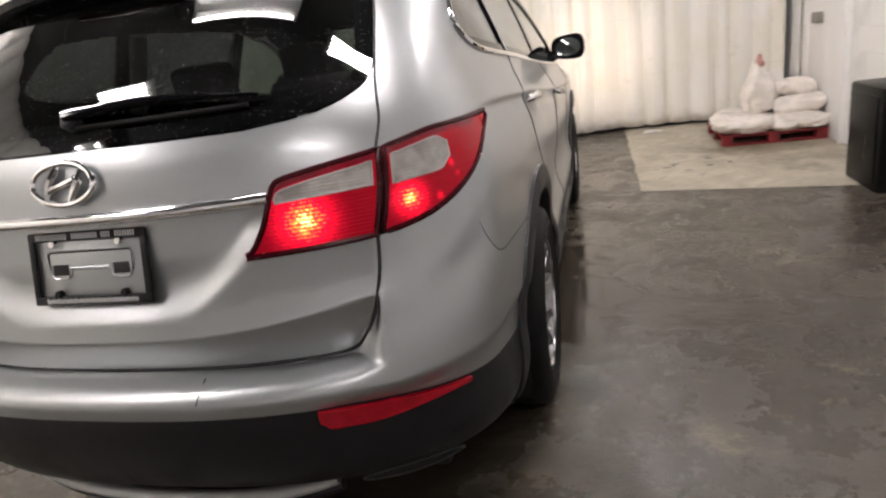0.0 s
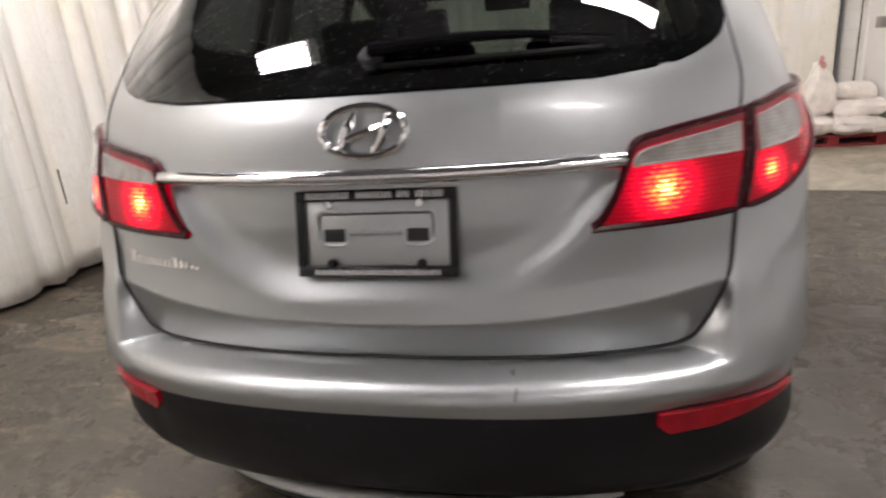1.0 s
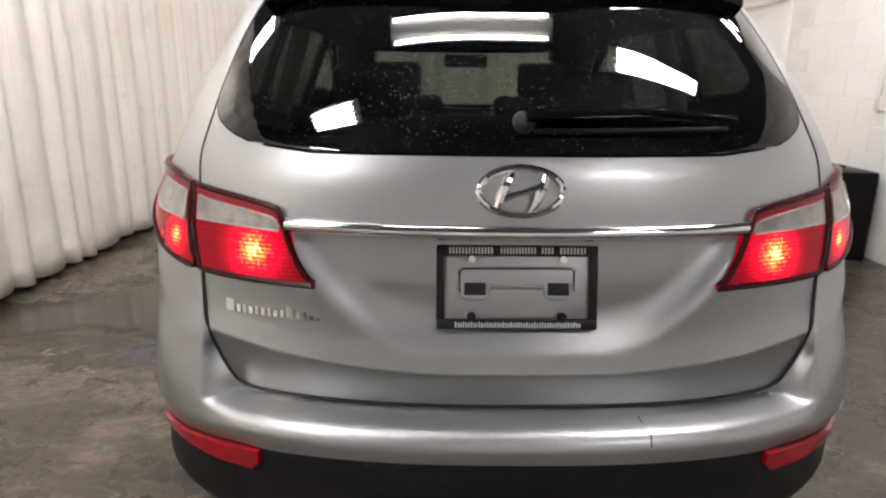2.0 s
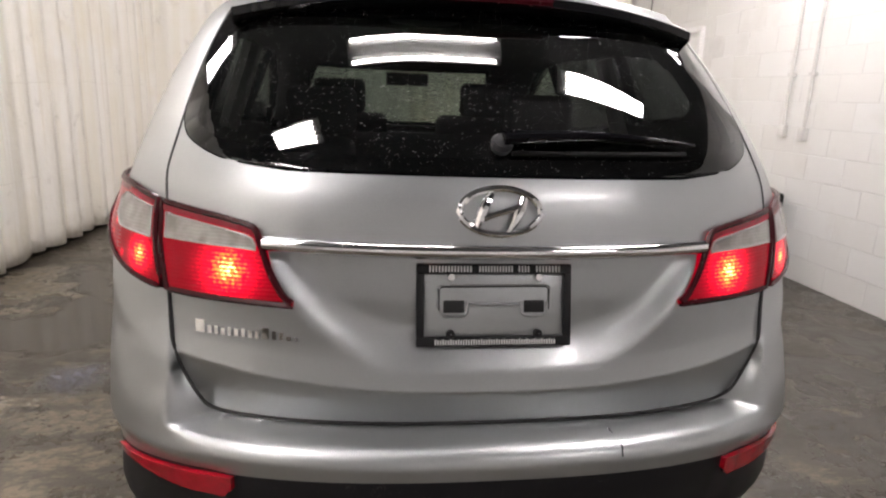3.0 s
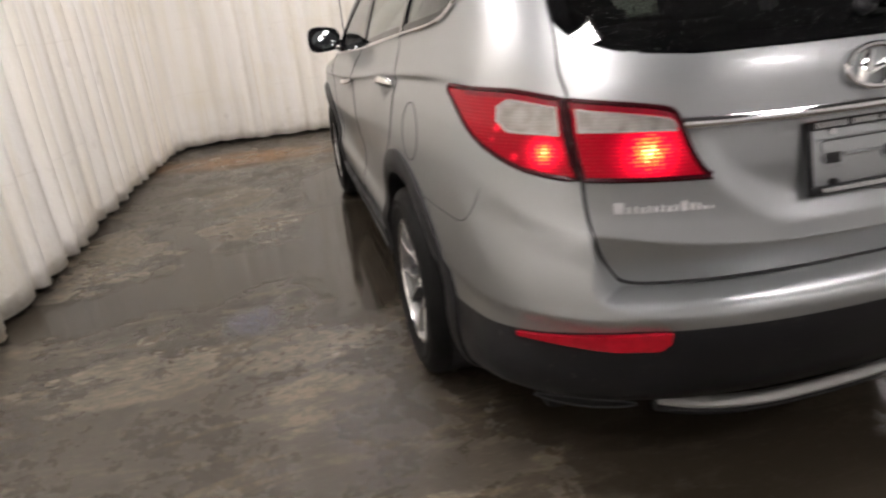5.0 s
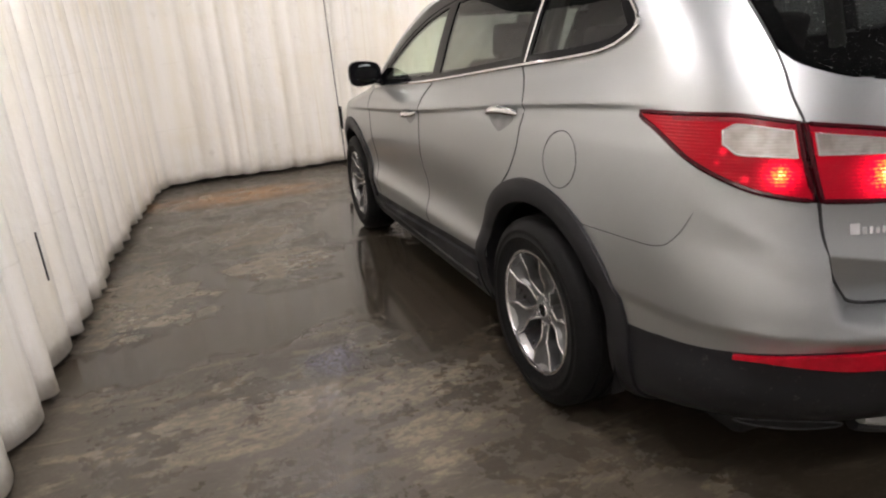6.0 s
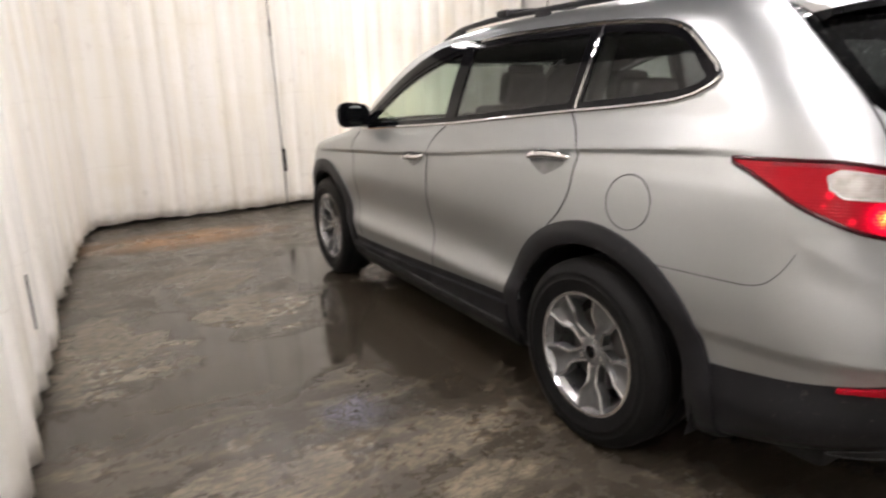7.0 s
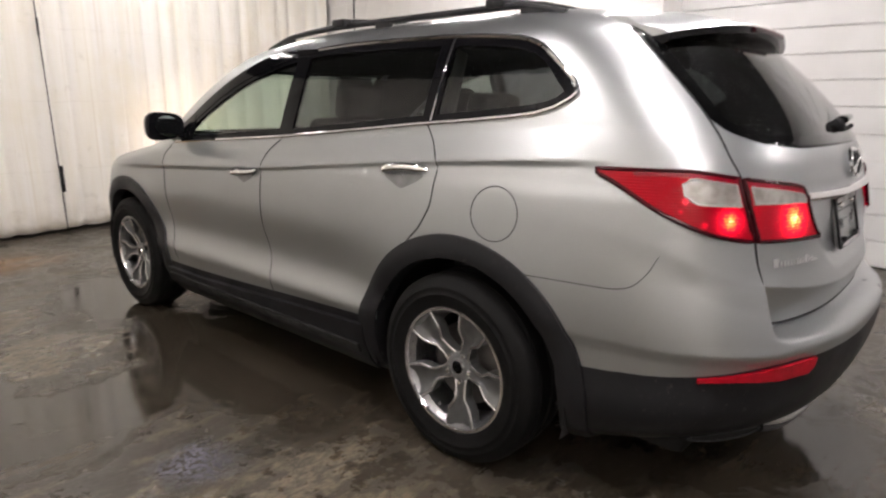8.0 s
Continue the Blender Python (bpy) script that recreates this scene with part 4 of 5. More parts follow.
def shell(rows, hole):
    bm = bmesh.new()
    for s in (-1, 1):
        vs = [[bm.verts.new((s * p.x, p.y, p.z)) for p in row] for row in rows]
        for a, b, ra, rb in zip(vs, vs[1:], rows, rows[1:]):
            for i in range(len(a) - 1):
                c = (ra[i] + ra[i + 1] + rb[i] + rb[i + 1]) / 4
                if hole and hole(c):
                    continue
                bm.faces.new((a[i], a[i + 1], b[i + 1], b[i]))
    bmesh.ops.remove_doubles(bm, verts=bm.verts, dist=1e-4)
    bmesh.ops.delete(bm, geom=[v for v in bm.verts if not v.link_faces], context="VERTS")
    return bm


def hole(c, m=0.018):
    if c.z > 1.1 and c.x > 0.45 and in_side_window(c.y, c.z, m):
        return True
    if c.y < 1.2 and in_rear_glass(c.x, c.z, m):
        return True
    if c.y > 2.4 and in_shield(c.x, c.z, m):
        return True
    return c.x > 0.55 and any(math.hypot(c.y - y, c.z - AXLE_Z) < r - 0.005 for y, r in ARCHES)


body = part("body", shell(ROWS[SPLIT:], hole), PAINT, car, "silver metallic painted body")
cladding = part("cladding", shell(ROWS[:SPLIT + 1], hole), CLADDING, car, "black plastic lower cladding")


def lining():
    rows = [[Vector((max(0.0, p.x - 0.035), p.y + (0.035 if p.y < 1 else -0.035 if p.y > 3.6 else 0), p.z - (0.03 if p.z > 1.5 else 0))) for p in row] for row in ROWS[SPLIT:] if 0.55 < row[0].z < 1.703]
    return shell(rows, lambda c: hole(Vector((c.x + 0.035, c.y - (0.035 if c.y < 1 else -0.035 if c.y > 3.6 else 0), c.z + (0.03 if c.z > 1.5 else 0))), 0.004))


part("cabin_lining", lining(), TRIM, car, "dark grey cabin lining")


def wheel_wells():
    for s in (-1, 1):
        for y, r in ARCHES:
            bm = bmesh.new()
            rows = []
            for k in range(25):
                t = math.pi * 1.16 * k / 24 - 0.08 * math.pi
                rows.append([(s * x, y + (r + 0.02) * math.cos(t), AXLE_Z + (r + 0.02) * math.sin(t)) for x in (0.50, 0.70, 0.905)])
            grid(bm, rows)
            inner = [bm.verts.new(row[0]) for row in rows]
            bm.faces.new(inner)
            part("wheel_well", bm, TRIM, car)


wheel_wells()
part("underbody", box(-0.72, 0.72, 0.40, 4.55, 0.235, 0.33, 0.03), TRIM, car)


def arch_trims():
    """Black lips that follow the wheel openings, with a rolled edge."""
    for s in (-1, 1):
        place = on_side(s)
        for y0, r in ARCHES:
            bm = bmesh.new()
            rows = []
            for k in range(61):
                t = math.pi * (1.16 * k / 60 - 0.08)
                row = []
                for rr, off in ((r + 0.078, -0.004), (r + 0.074, 0.010), (r + 0.045, 0.016), (r + 0.012, 0.014), (r - 0.010, 0.006), (r - 0.014, -0.05)):
                    flare = rr + 0.012 * abs(math.cos(t)) ** 3 * (rr > r)
                    y, z = y0 + flare * math.cos(t), max(0.200, AXLE_Z + flare * math.sin(t))
                    row.append(place(y, z, off))
                rows.append(row)
            grid(bm, rows)
            part("wheel_arch_trim", bm, CLADDING, car, "black plastic arch trim")


arch_trims()


def sills():
    for s in (-1, 1):
        place = on_side(s)
        bm = ruled(place, 1.68, 3.50, lambda y: 0.214, lambda y: cladding_edge(y) - 0.035, 40, 8, 0.022, 0.03)
        sill = part("sill_trim", bm, CLADDING, car, "black plastic sill")
        step = ruled(place, 1.72, 3.46, lambda y: 0.300, lambda y: 0.338, 40, 4, 0.031, 0.02)
        part("sill_step", step, DUSTY, sill, "dusty raised sill step")


sills()


# glazing
def outline(low, high, a0, a1, n=46, swap=False):
    lo = [(a0 + (a1 - a0) * i / n, low(a0 + (a1 - a0) * i / n)) for i in range(n + 1)]
    hi = [(a0 + (a1 - a0) * i / n, high(a0 + (a1 - a0) * i / n)) for i in range(n, -1, -1)]
    pts = []
    for (a, b), (c, e) in zip(lo + hi, hi[-1:] and (lo + hi)[1:] + lo[:1]):
        steps = max(1, int(math.hypot(c - a, e - b) / 0.035))
        pts += [(a + (c - a) * i / steps, b + (e - b) * i / steps) for i in range(steps)]
    return [(b, a) for a, b in pts] if swap else pts


def inset(pts, d):
    """The closed outline moved inwards by d."""
    n = len(pts)
    area = sum(pts[i][0] * pts[(i + 1) % n][1] - pts[(i + 1) % n][0] * pts[i][1] for i in range(n))
    sign = 1 if area > 0 else -1
    out = []
    for i in range(n):
        ax, ay = pts[i - 2]
        bx, by = pts[(i + 2) % n]
        l = math.hypot(bx - ax, by - ay) or 1.0
        out.append((pts[i][0] - sign * (by - ay) / l * d, pts[i][1] + sign * (bx - ax) / l * d))
    return out


PANES = (("rear_quarter_window", 0.833, 1.372, GLASS_DARK), ("rear_door_window", 1.422, 2.250, GLASS_DARK), ("front_door_window", 2.330, 3.32, GLASS_CLEAR))
for s in (-1, 1):
    place = on_side(s)
    for name, y0, y1, mat in PANES:
        part(name, ruled(place, y0, y1, lambda y: win_low(y) + 0.006, lambda y: max(win_low(y) + 0.008, win_high(y) - 0.006), 36, 12, -0.004, 0.006), mat, car, "tinted side glass")
    edge = outline(win_low, win_high, 0.825, 3.37, 60)
    part("window_surround", ring(place, inset(edge, -0.012), inset(edge, 0.023), 0.001, 0.022), GLOSS_BLACK, car, "gloss black window surround")
    for y0, y1 in ((1.362, 1.432), (2.240, 2.340)):
        part("pillar_cover", ruled(place, y0, y1, lambda y: win_low(y) + 0.004, lambda y: win_high(y) - 0.004, 5, 12, 0.001, 0.014), GLOSS_BLACK, car, "gloss black pillar cover")
    part("a_pillar_frame", ruled(place, 2.05, 3.38, lambda y: win_high(y) - 0.002, lambda y: win_high(y) + 0.004 + 0.062 * smoothstep(2.05, 2.65, y), 40, 4, 0.004, 0.016), GLOSS_BLACK, car, "gloss black front door frame")
    part("mirror_base", ruled(place, 3.17, 3.395, lambda y: win_low(y) - 0.004, lambda y: min(win_high(y) + 0.03, win_low(y) + 0.15 * (1.0 - (y - 3.17) / 0.26) + 0.02), 12, 5, 0.006, 0.016), GLOSS_BLACK, car, "black triangle at the door mirror")
    part("chrome_pillar_strip", tube([place(1.372 + 0.012 * (1 - w), win_low(1.385) + w * (win_high(1.385) - win_low(1.385)), 0.004) for w in np.linspace(0.0, 1.0, 16)], 0.0035, 6), CHROME, car, "thin chrome pillar strip")
    low = [(y, win_low(y) - 0.010) for y in np.linspace(3.34, 0.875, 40)]
    tip = [(0.83, 1.342), (0.8165, 1.3525), (0.8085, 1.368), (0.8105, 1.384), (0.821, 1.400), (0.838, 1.414)]
    high = [(y, win_high(y) + 0.010) for y in np.linspace(0.92, 2.2, 26)]
    rim = [place(a, b, 0.004) for a, b in low + tip + high]
    part("chrome_window_trim", tube(rim, lambda w: 0.0085, 8), CHROME, car, "bright chrome trim strip")

rear_edge = outline(lambda z: -glass_half(z), glass_half, 1.205, 1.575, 44, swap=True)
rear_glass = part("rear_window", ruled(on_rear, 1.208, 1.574, lambda z: -glass_half(z) + 0.003, lambda z: glass_half(z) - 0.003, 40, 44, 0.002, 0.006, swap=True), GLASS_REAR, car, "dark rear window with dried drops")
part("glass_border", ring(on_rear, inset(rear_edge, -0.002), inset(rear_edge, 0.034), 0.0005, 0.012), GLOSS_BLACK, rear_glass, "black printed glass border")
shield_edge = outline(lambda z: -shield_half(z), shield_half, 1.11, 1.56, 36, swap=True)
windshield = part("windshield", ruled(on_front, 1.112, 1.558, lambda z: -shield_half(z), shield_half, 24, 24, 0.002, 0.006, swap=True), GLASS_CLEAR, car, "green tinted windshield")
part("glass_border", ring(on_front, inset(shield_edge, -0.01), inset(shield_edge, 0.04), 0.001, 0.012), GLOSS_BLACK, windshield, "black printed glass border")


def seam(name, place, points, radius=0.0034):
    part(name, tube(trace(place, points, -0.0008, 0.015), radius, 6), SEAM, car)


# shut lines
for s in (-1, 1):
    side, corner = on_side(s), on_corner(s)
    seam("door_gap", side, [(1.405, 1.262), (1.335, 1.18), (1.30, 1.10), (1.305, 1.00), (1.35, 0.90), (1.42, 0.825)])
    seam("door_gap", side, [(2.29, 1.185), (2.40, 1.09), (2.43, 0.95), (2.44, 0.75), (2.40, 0.60), (2.36, 0.44)])
    seam("door_gap", side, [(3.38, 1.10), (3.44, 1.02), (3.45, 0.85), (3.42, 0.60), (3.36, 0.42)])
    seam("bumper_gap", side, [(0.905, 0.788), (0.80, 0.790), (0.60, 0.794), (0.545, 0.806), (0.50, 0.850), (0.462, 0.930)], 0.0017)
    u = [corner_u(x, z) for x, z in ((0.680, 1.125), (0.684, 1.20), (0.672, 1.262), (0.662, 1.33), (0.636, 1.46), (0.60, 1.565))]
    seam("tailgate_gap", corner, [(a, z) for a, z in zip(u, (1.125, 1.20, 1.262, 1.33, 1.46, 1.565))], 0.0036)
    fuel = [(1.025 + 0.094 * math.cos(t), 0.972 + 0.092 * math.sin(t)) for t in np.linspace(0, 2 * math.pi, 49)]
    if s < 0:
        part("fuel_door", tube([side(a, b, -0.0004) for a, b in fuel[:-1]], 0.0022, 6, closed=True), SEAM, car)
half_gap = [(0.673, 0.958), (0.667, 0.86), (0.646, 0.78), (0.614, 0.722), (0.598, 0.703), (0.572, 0.692), (0.53, 0.6885), (0.3, 0.687)]
gap = trace(on_rear, [(-a, b) for a, b in half_gap] + [(0, 0.6865)] + half_gap[::-1], -0.001, 0.012)
for _ in range(2):
    gap = [gap[0]] + [Vector((b.x, (a.y + b.y + c.y) / 3, b.z)) for a, b, c in zip(gap, gap[1:], gap[2:])] + [gap[-1]]
part("tailgate_gap", tube(gap, 0.005, 6), SEAM, car)


# tail lamps
U_IN, U_SEAM, U_TIP = corner_u(0.405, 0.94), corner_u(0.672, 1.0), 1.0
LAMP_LOW = spline([(0.0, 0.930), (U_IN, 0.942), (U_SEAM, 0.950), (U_SEAM + 0.12, 0.966), (U_SEAM + 0.26, 1.012), (U_SEAM + 0.38, 1.072), (U_TIP, 1.132)])
LAMP_HIGH = spline([(0.0, 0.935), (U_IN, 0.950), (U_IN + 0.035, 1.00), (U_IN + 0.060, 1.062), (U_IN + 0.078, 1.092), (U_IN + 0.12, 1.103), (U_SEAM, 1.126), (U_SEAM + 0.2, 1.146), (U_TIP, 1.146)])


def on_lamp(s):
    """Places on the lamp: as on the corner, with the seam between its halves kept upright."""
    c = on_corner(s)

    def place(u, z, off=0.0):
        lean = smoothstep(U_IN + 0.10, U_SEAM, u) * (1 - 0.75 * smoothstep(U_SEAM, U_TIP, u))
        return c(u + 0.30 * (z - 0.95) * lean, z, off)

    return place


bulb_spots = []
for s in (-1, 1):
    c = on_lamp(s)
    bulb_spots += [(*c(0.375, 1.006), 0.115), (*c(0.60, 1.010), 0.072), (*c(0.74, 1.062), 0.020), (*c(0.76, 1.036), 0.016), (*c(0.69, 1.000), 0.020)]
LENS = lamp_lens(bulb_spots)
for s in (-1, 1):
    c = on_lamp(s)
    for name, u0, u1 in (("tail_lamp_inner", U_IN, U_SEAM - 0.007), ("tail_lamp_outer", U_SEAM + 0.007, U_TIP)):
        lens = part(name, ruled(c, u0, u1, LAMP_LOW, LAMP_HIGH, 34, 14, 0.010, 0.03), LENS, car, "lit red tail lamp")
        edge = outline(LAMP_LOW, LAMP_HIGH, u0, u1, 30)
        part("bezel", tube([c(a, b, 0.009) for a, b in inset(edge, 0.0015)], 0.0072, 6, closed=True), BRAKE_RED, lens, "dark red lens edge")
        w0, w1 = (U_IN + 0.068, U_SEAM - 0.022) if name.endswith("inner") else (U_SEAM + 0.022, U_SEAM + 0.215)
        outer = name.endswith("outer")
        trim_end = lambda a: 0.026 * smoothstep(w1 - 0.06, w1, a) ** 2 if outer else 0.0
        clear_low = lambda a: 1.048 + 0.03 * (a - w0) + trim_end(a) * 0.8
        clear_high = lambda a: LAMP_HIGH(a) - 0.020 - trim_end(a) * 0.6
        clear = part("clear_lens", ruled(c, w0, w1, clear_low, clear_high, 20, 5, 0.0125, 0.004), CLEAR_LENS, lens, "clear grey reversing lamp window")
        part("lens_rim", tube([c(a, b, 0.0128) for a, b in inset(outline(clear_low, clear_high, w0, w1, 20), 0.002)], 0.0022, 6, closed=True), LENS_RIM, clear, "pale rim round the clear lens")
        b0, b1 = (U_IN + 0.064, u1 - 0.006) if not outer else (u0 + 0.006, U_TIP - 0.10)
        part("upper_band", ruled(c, b0, b1, lambda a: LAMP_HIGH(a) - 0.0175, lambda a: LAMP_HIGH(a) - 0.004, 20, 3, 0.0122, 0.004), RED_BAND, lens, "dark red unlit upper band")
    part("lamp_gap", ruled(c, U_SEAM - 0.012, U_SEAM + 0.012, lambda a: LAMP_LOW(a) - 0.004, lambda a: LAMP_HIGH(a) + 0.004, 4, 8, 0.005, 0.02), SEAM, car)
    high = lambda a: cladding_edge(max(0.0, rear_y(a, 0.585, False) - 0.05)) - 0.003
    low = lambda a: high(a) - 0.047 + 0.036 * smoothstep(0.60, 0.83, a) + 0.02 * smoothstep(0.545, 0.526, a)
    mirrored = lambda a, b, off, s=s: on_rear(s * a, b, off)
    part("rear_reflector", ruled(mirrored, 0.526, 0.815, low, high, 40, 6, 0.011, 0.03), REFLECTOR, car, "red bumper reflector")

# head lamps, lit, facing the canvas in front
for s in (-1, 1):
    front = lambda a, b, off, s=s: on_front(s * a, b, off)
    head = part("head_lamp", ruled(front, 0.52, 0.76, lambda a: 0.76, lambda a: 0.83, 8, 4, 0.006, 0.03), HEAD, car, "lit head lamp")
beam = bpy.data.lights.new("head_lamp_beam", "SPOT")
beam.energy, beam.color, beam.spot_size, beam.spot_blend, beam.shadow_soft_size = 120.0, (1.0, 0.76, 0.58), radians(44), 1.0, 0.06
bulb = new("head_lamp_beam", beam)
bulb.matrix_world = look((0.66, 4.97, 0.80), (1.05, 7.2, 0.95))

# chrome bar over the licence plate
bar = tube([on_rear(x, 1.058 + 0.02 * x * x, 0.003) for x in np.linspace(-0.466, 0.466, 61)], 0.0150, 14, flat=1.0)
chrome_bar = part("chrome_bar", bar, CHROME, car, "chrome strip across the tailgate")
for x in (-0.13, 0.13):
    part("plate_lamp", box(x - 0.014, x + 0.014, 0.186, 0.200, 1.037, 1.041, 0.002), WARM, chrome_bar, "small warm licence plate lamp")


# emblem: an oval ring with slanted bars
def emblem():
    def disc(t, rx, rz, off):
        return on_rear(rx * math.cos(t), 1.137 + rz * math.sin(t), off)

    pts = [disc(t, 0.082, 0.043, 0.012) for t in np.linspace(0, 2 * math.pi, 49)[:-1]]
    ringed = part("emblem", tube(pts, 0.0075, 8, closed=True), CHROME, car, "chrome oval emblem")
    for x0, x1, z0, z1, bow, thick in ((-0.047, -0.017, -0.030, 0.034, -0.004, 0.0145), (0.016, 0.048, -0.036, 0.028, 0.004, 0.0145), (-0.034, 0.036, -0.010, 0.010, 0.0, 0.0130)):
        line = [on_rear(x0 + (x1 - x0) * k / 10 + bow * math.sin(math.pi * k / 10), 1.137 + z0 + (z1 - z0) * k / 10, 0.010) for k in range(11)]
        part("emblem_bar", tube(line, lambda w, thick=thick, wide=x1 - x0: thick * (0.62 + 0.38 * math.sin(math.pi * w)) if wide < 0.05 else thick * (1.0 - 0.25 * math.sin(math.pi * w)), 8, flat=0.8), CHROME, ringed)


emblem()


# model badge on the left of the tailgate, as plain chrome bars
x = -0.612
for k, (w, tall) in enumerate(((0.016, 0.018), (0.007, 0.011), (0.006, 0.012), (0.007, 0.010), (0.006, 0.012), (0.007, 0.011), (0.006, 0.012), (0.007, 0.010), (0.006, 0.011), (0.012, 0.016), (0.007, 0.012), (0.006, 0.011), (0.008, 0.006), (0.006, 0.005))):
    w, tall = 1.25 * w, 1.45 * tall
    part("badge_bar", ruled(on_rear, x, x + w, lambda a: 0.869, lambda a, tall=tall: 0.869 + tall, 3, 3, 0.004, 0.006), CHROME, car)
    x += w + 0.0060


# licence plate bracket and dealer frame
def plate():
    lean = pose(0, 0.164, 0.945, -13) @ Matrix.Diagonal((1.035, 1, 1.03, 1))
    frame_thing = thing("licence_plate_frame", (0, 0.16, 0.94), "black plastic licence plate frame with white lettering", "plate frame")
    bm = bmesh.new()
    add_box(bm, -0.158, 0.158, -0.004, 0.006, 0.062, 0.083, 0.004)
    add_box(bm, -0.158, 0.158, -0.004, 0.006, -0.083, -0.062, 0.004)
    add_box(bm, -0.158, -0.142, -0.0035, 0.0055, -0.064, 0.064, 0.003)
    add_box(bm, 0.142, 0.158, -0.0035, 0.0055, -0.064, 0.064, 0.003)
    body_part = part("surround", moved(bm, lean), FRAME_BLACK, frame_thing)
    for z, tall, words in ((0.0725, 0.0150, ((-0.133, 7, 0.0125), (-0.033, 6, 0.0118), (0.047, 2, 0.0125), (0.083, 4, 0.0132))), (-0.0735, 0.0130, ((-0.121, 24, 0.0103),))):
        for x0, count, pitch in ((x0, 2 * n, p / 2) for x0, n, p in words):
            for k in range(count):
                a = x0 + pitch * k
                low = tall / 2 * (0.6 if z < 0 and k % 3 else 0.9)
                part("lettering", moved(box(a, a + pitch * 0.52, -0.0052, -0.003, z - tall * 0.42, z + low), lean), LETTER, body_part, smooth=False)
    for x in (-0.089, 0.089):
        for z in (0.056, -0.058):
            part("screw", moved(moved(lathe([(-0.008, 0.001), (-0.008, 0.007), (-0.004, 0.009), (0.006, 0.009)], 16), pose(0, 0, 0, 0, 0, 90)), lean @ pose(x, 0, z)), CHROME if z > 0 else FRAME_BLACK, body_part)
    bracket = part("bracket", moved(box(-0.150, 0.150, 0.006, 0.016, -0.076, 0.076, 0.004), lean), PAINT, frame_thing, "bare silver mounting panel")
    for x in (-0.082, 0.082):
        part("slot", moved(box(x - 0.021, x + 0.021, 0.0045, 0.0075, -0.016, 0.009, 0.001), lean), SEAM, bracket)
        cup = [(x - 0.027, 0.0055, 0.006), (x - 0.027, 0.005, -0.014), (x - 0.020, 0.0045, -0.022), (x, 0.0042, -0.024), (x + 0.020, 0.0045, -0.022), (x + 0.027, 0.005, -0.014), (x + 0.027, 0.0055, 0.006)]
        part("slot_lip", moved(tube(cup, 0.0030, 6), lean), PAINT, bracket)
    part("pressed_bar", moved(tube([(-0.052, 0.0055, 0.0), (0.052, 0.0055, 0.0)], 0.0042, 8), lean), PAINT, bracket)
    hem = [(-0.112, 0.0056, -0.010), (-0.112, 0.0056, 0.030), (-0.106, 0.0056, 0.036), (0.106, 0.0056, 0.037), (0.112, 0.0056, 0.031), (0.112, 0.0056, -0.010)]
    part("pressed_line", moved(tube(hem, 0.0016, 6), lean), SEAM, bracket)
    part("pressed_rib", moved(tube([(x * 1.03, 0.006, z + 0.0035) for x, _, z in hem], 0.0022, 6), lean), PAINT, bracket)


plate()


# rear bumper lip, exhaust trims, skid strip
def bumper_details():
    strip = []
    for k in range(41):
        w = k / 20 - 1
        x = 0.47 * w
        strip.append((x, rear_y(abs(x), 0.315, False) - 0.035, 0.286 + 0.045 * abs(w) ** 3))
    part("skid_strip", tube(strip, 0.021, 10, flat=0.8), SKID, car, "silver skid strip under the bumper")
    part("skid_plate", tube([(x, y + 0.02, z - 0.030) for x, y, z in strip], 0.024, 8, flat=0.8), CLADDING, car, "black lower bumper edge")
    for s in (-1, 1):
        pts = []
        for k in range(33):
            t = 2 * math.pi * k / 32
            x = 0.655 + 0.115 * math.cos(t)
            z = 0.333 + 0.012 * math.sin(t)
            pts.append((s * x, rear_y(x, 0.355, False) + 0.016, z))
        outlet = part("exhaust_trim", tube(pts[:-1], 0.0022, 8, closed=True), DARK_CHROME, car, "flat oval smoked chrome exhaust trim")
        bm = bmesh.new()
        bm.faces.new([bm.verts.new((x, y + 0.006, z)) for x, y, z in pts[:-1]])
        part("exhaust_opening", bm, SEAM, outlet)
    scar = [on_rear(0.258, 0.676, 0.001), on_rear(0.270, 0.662, 0.001), on_rear(0.268, 0.646, 0.001)]
    part("scratch", tube(scar, 0.0018, 6), SEAM, car, "dark scratch in the bumper paint")


bumper_details()


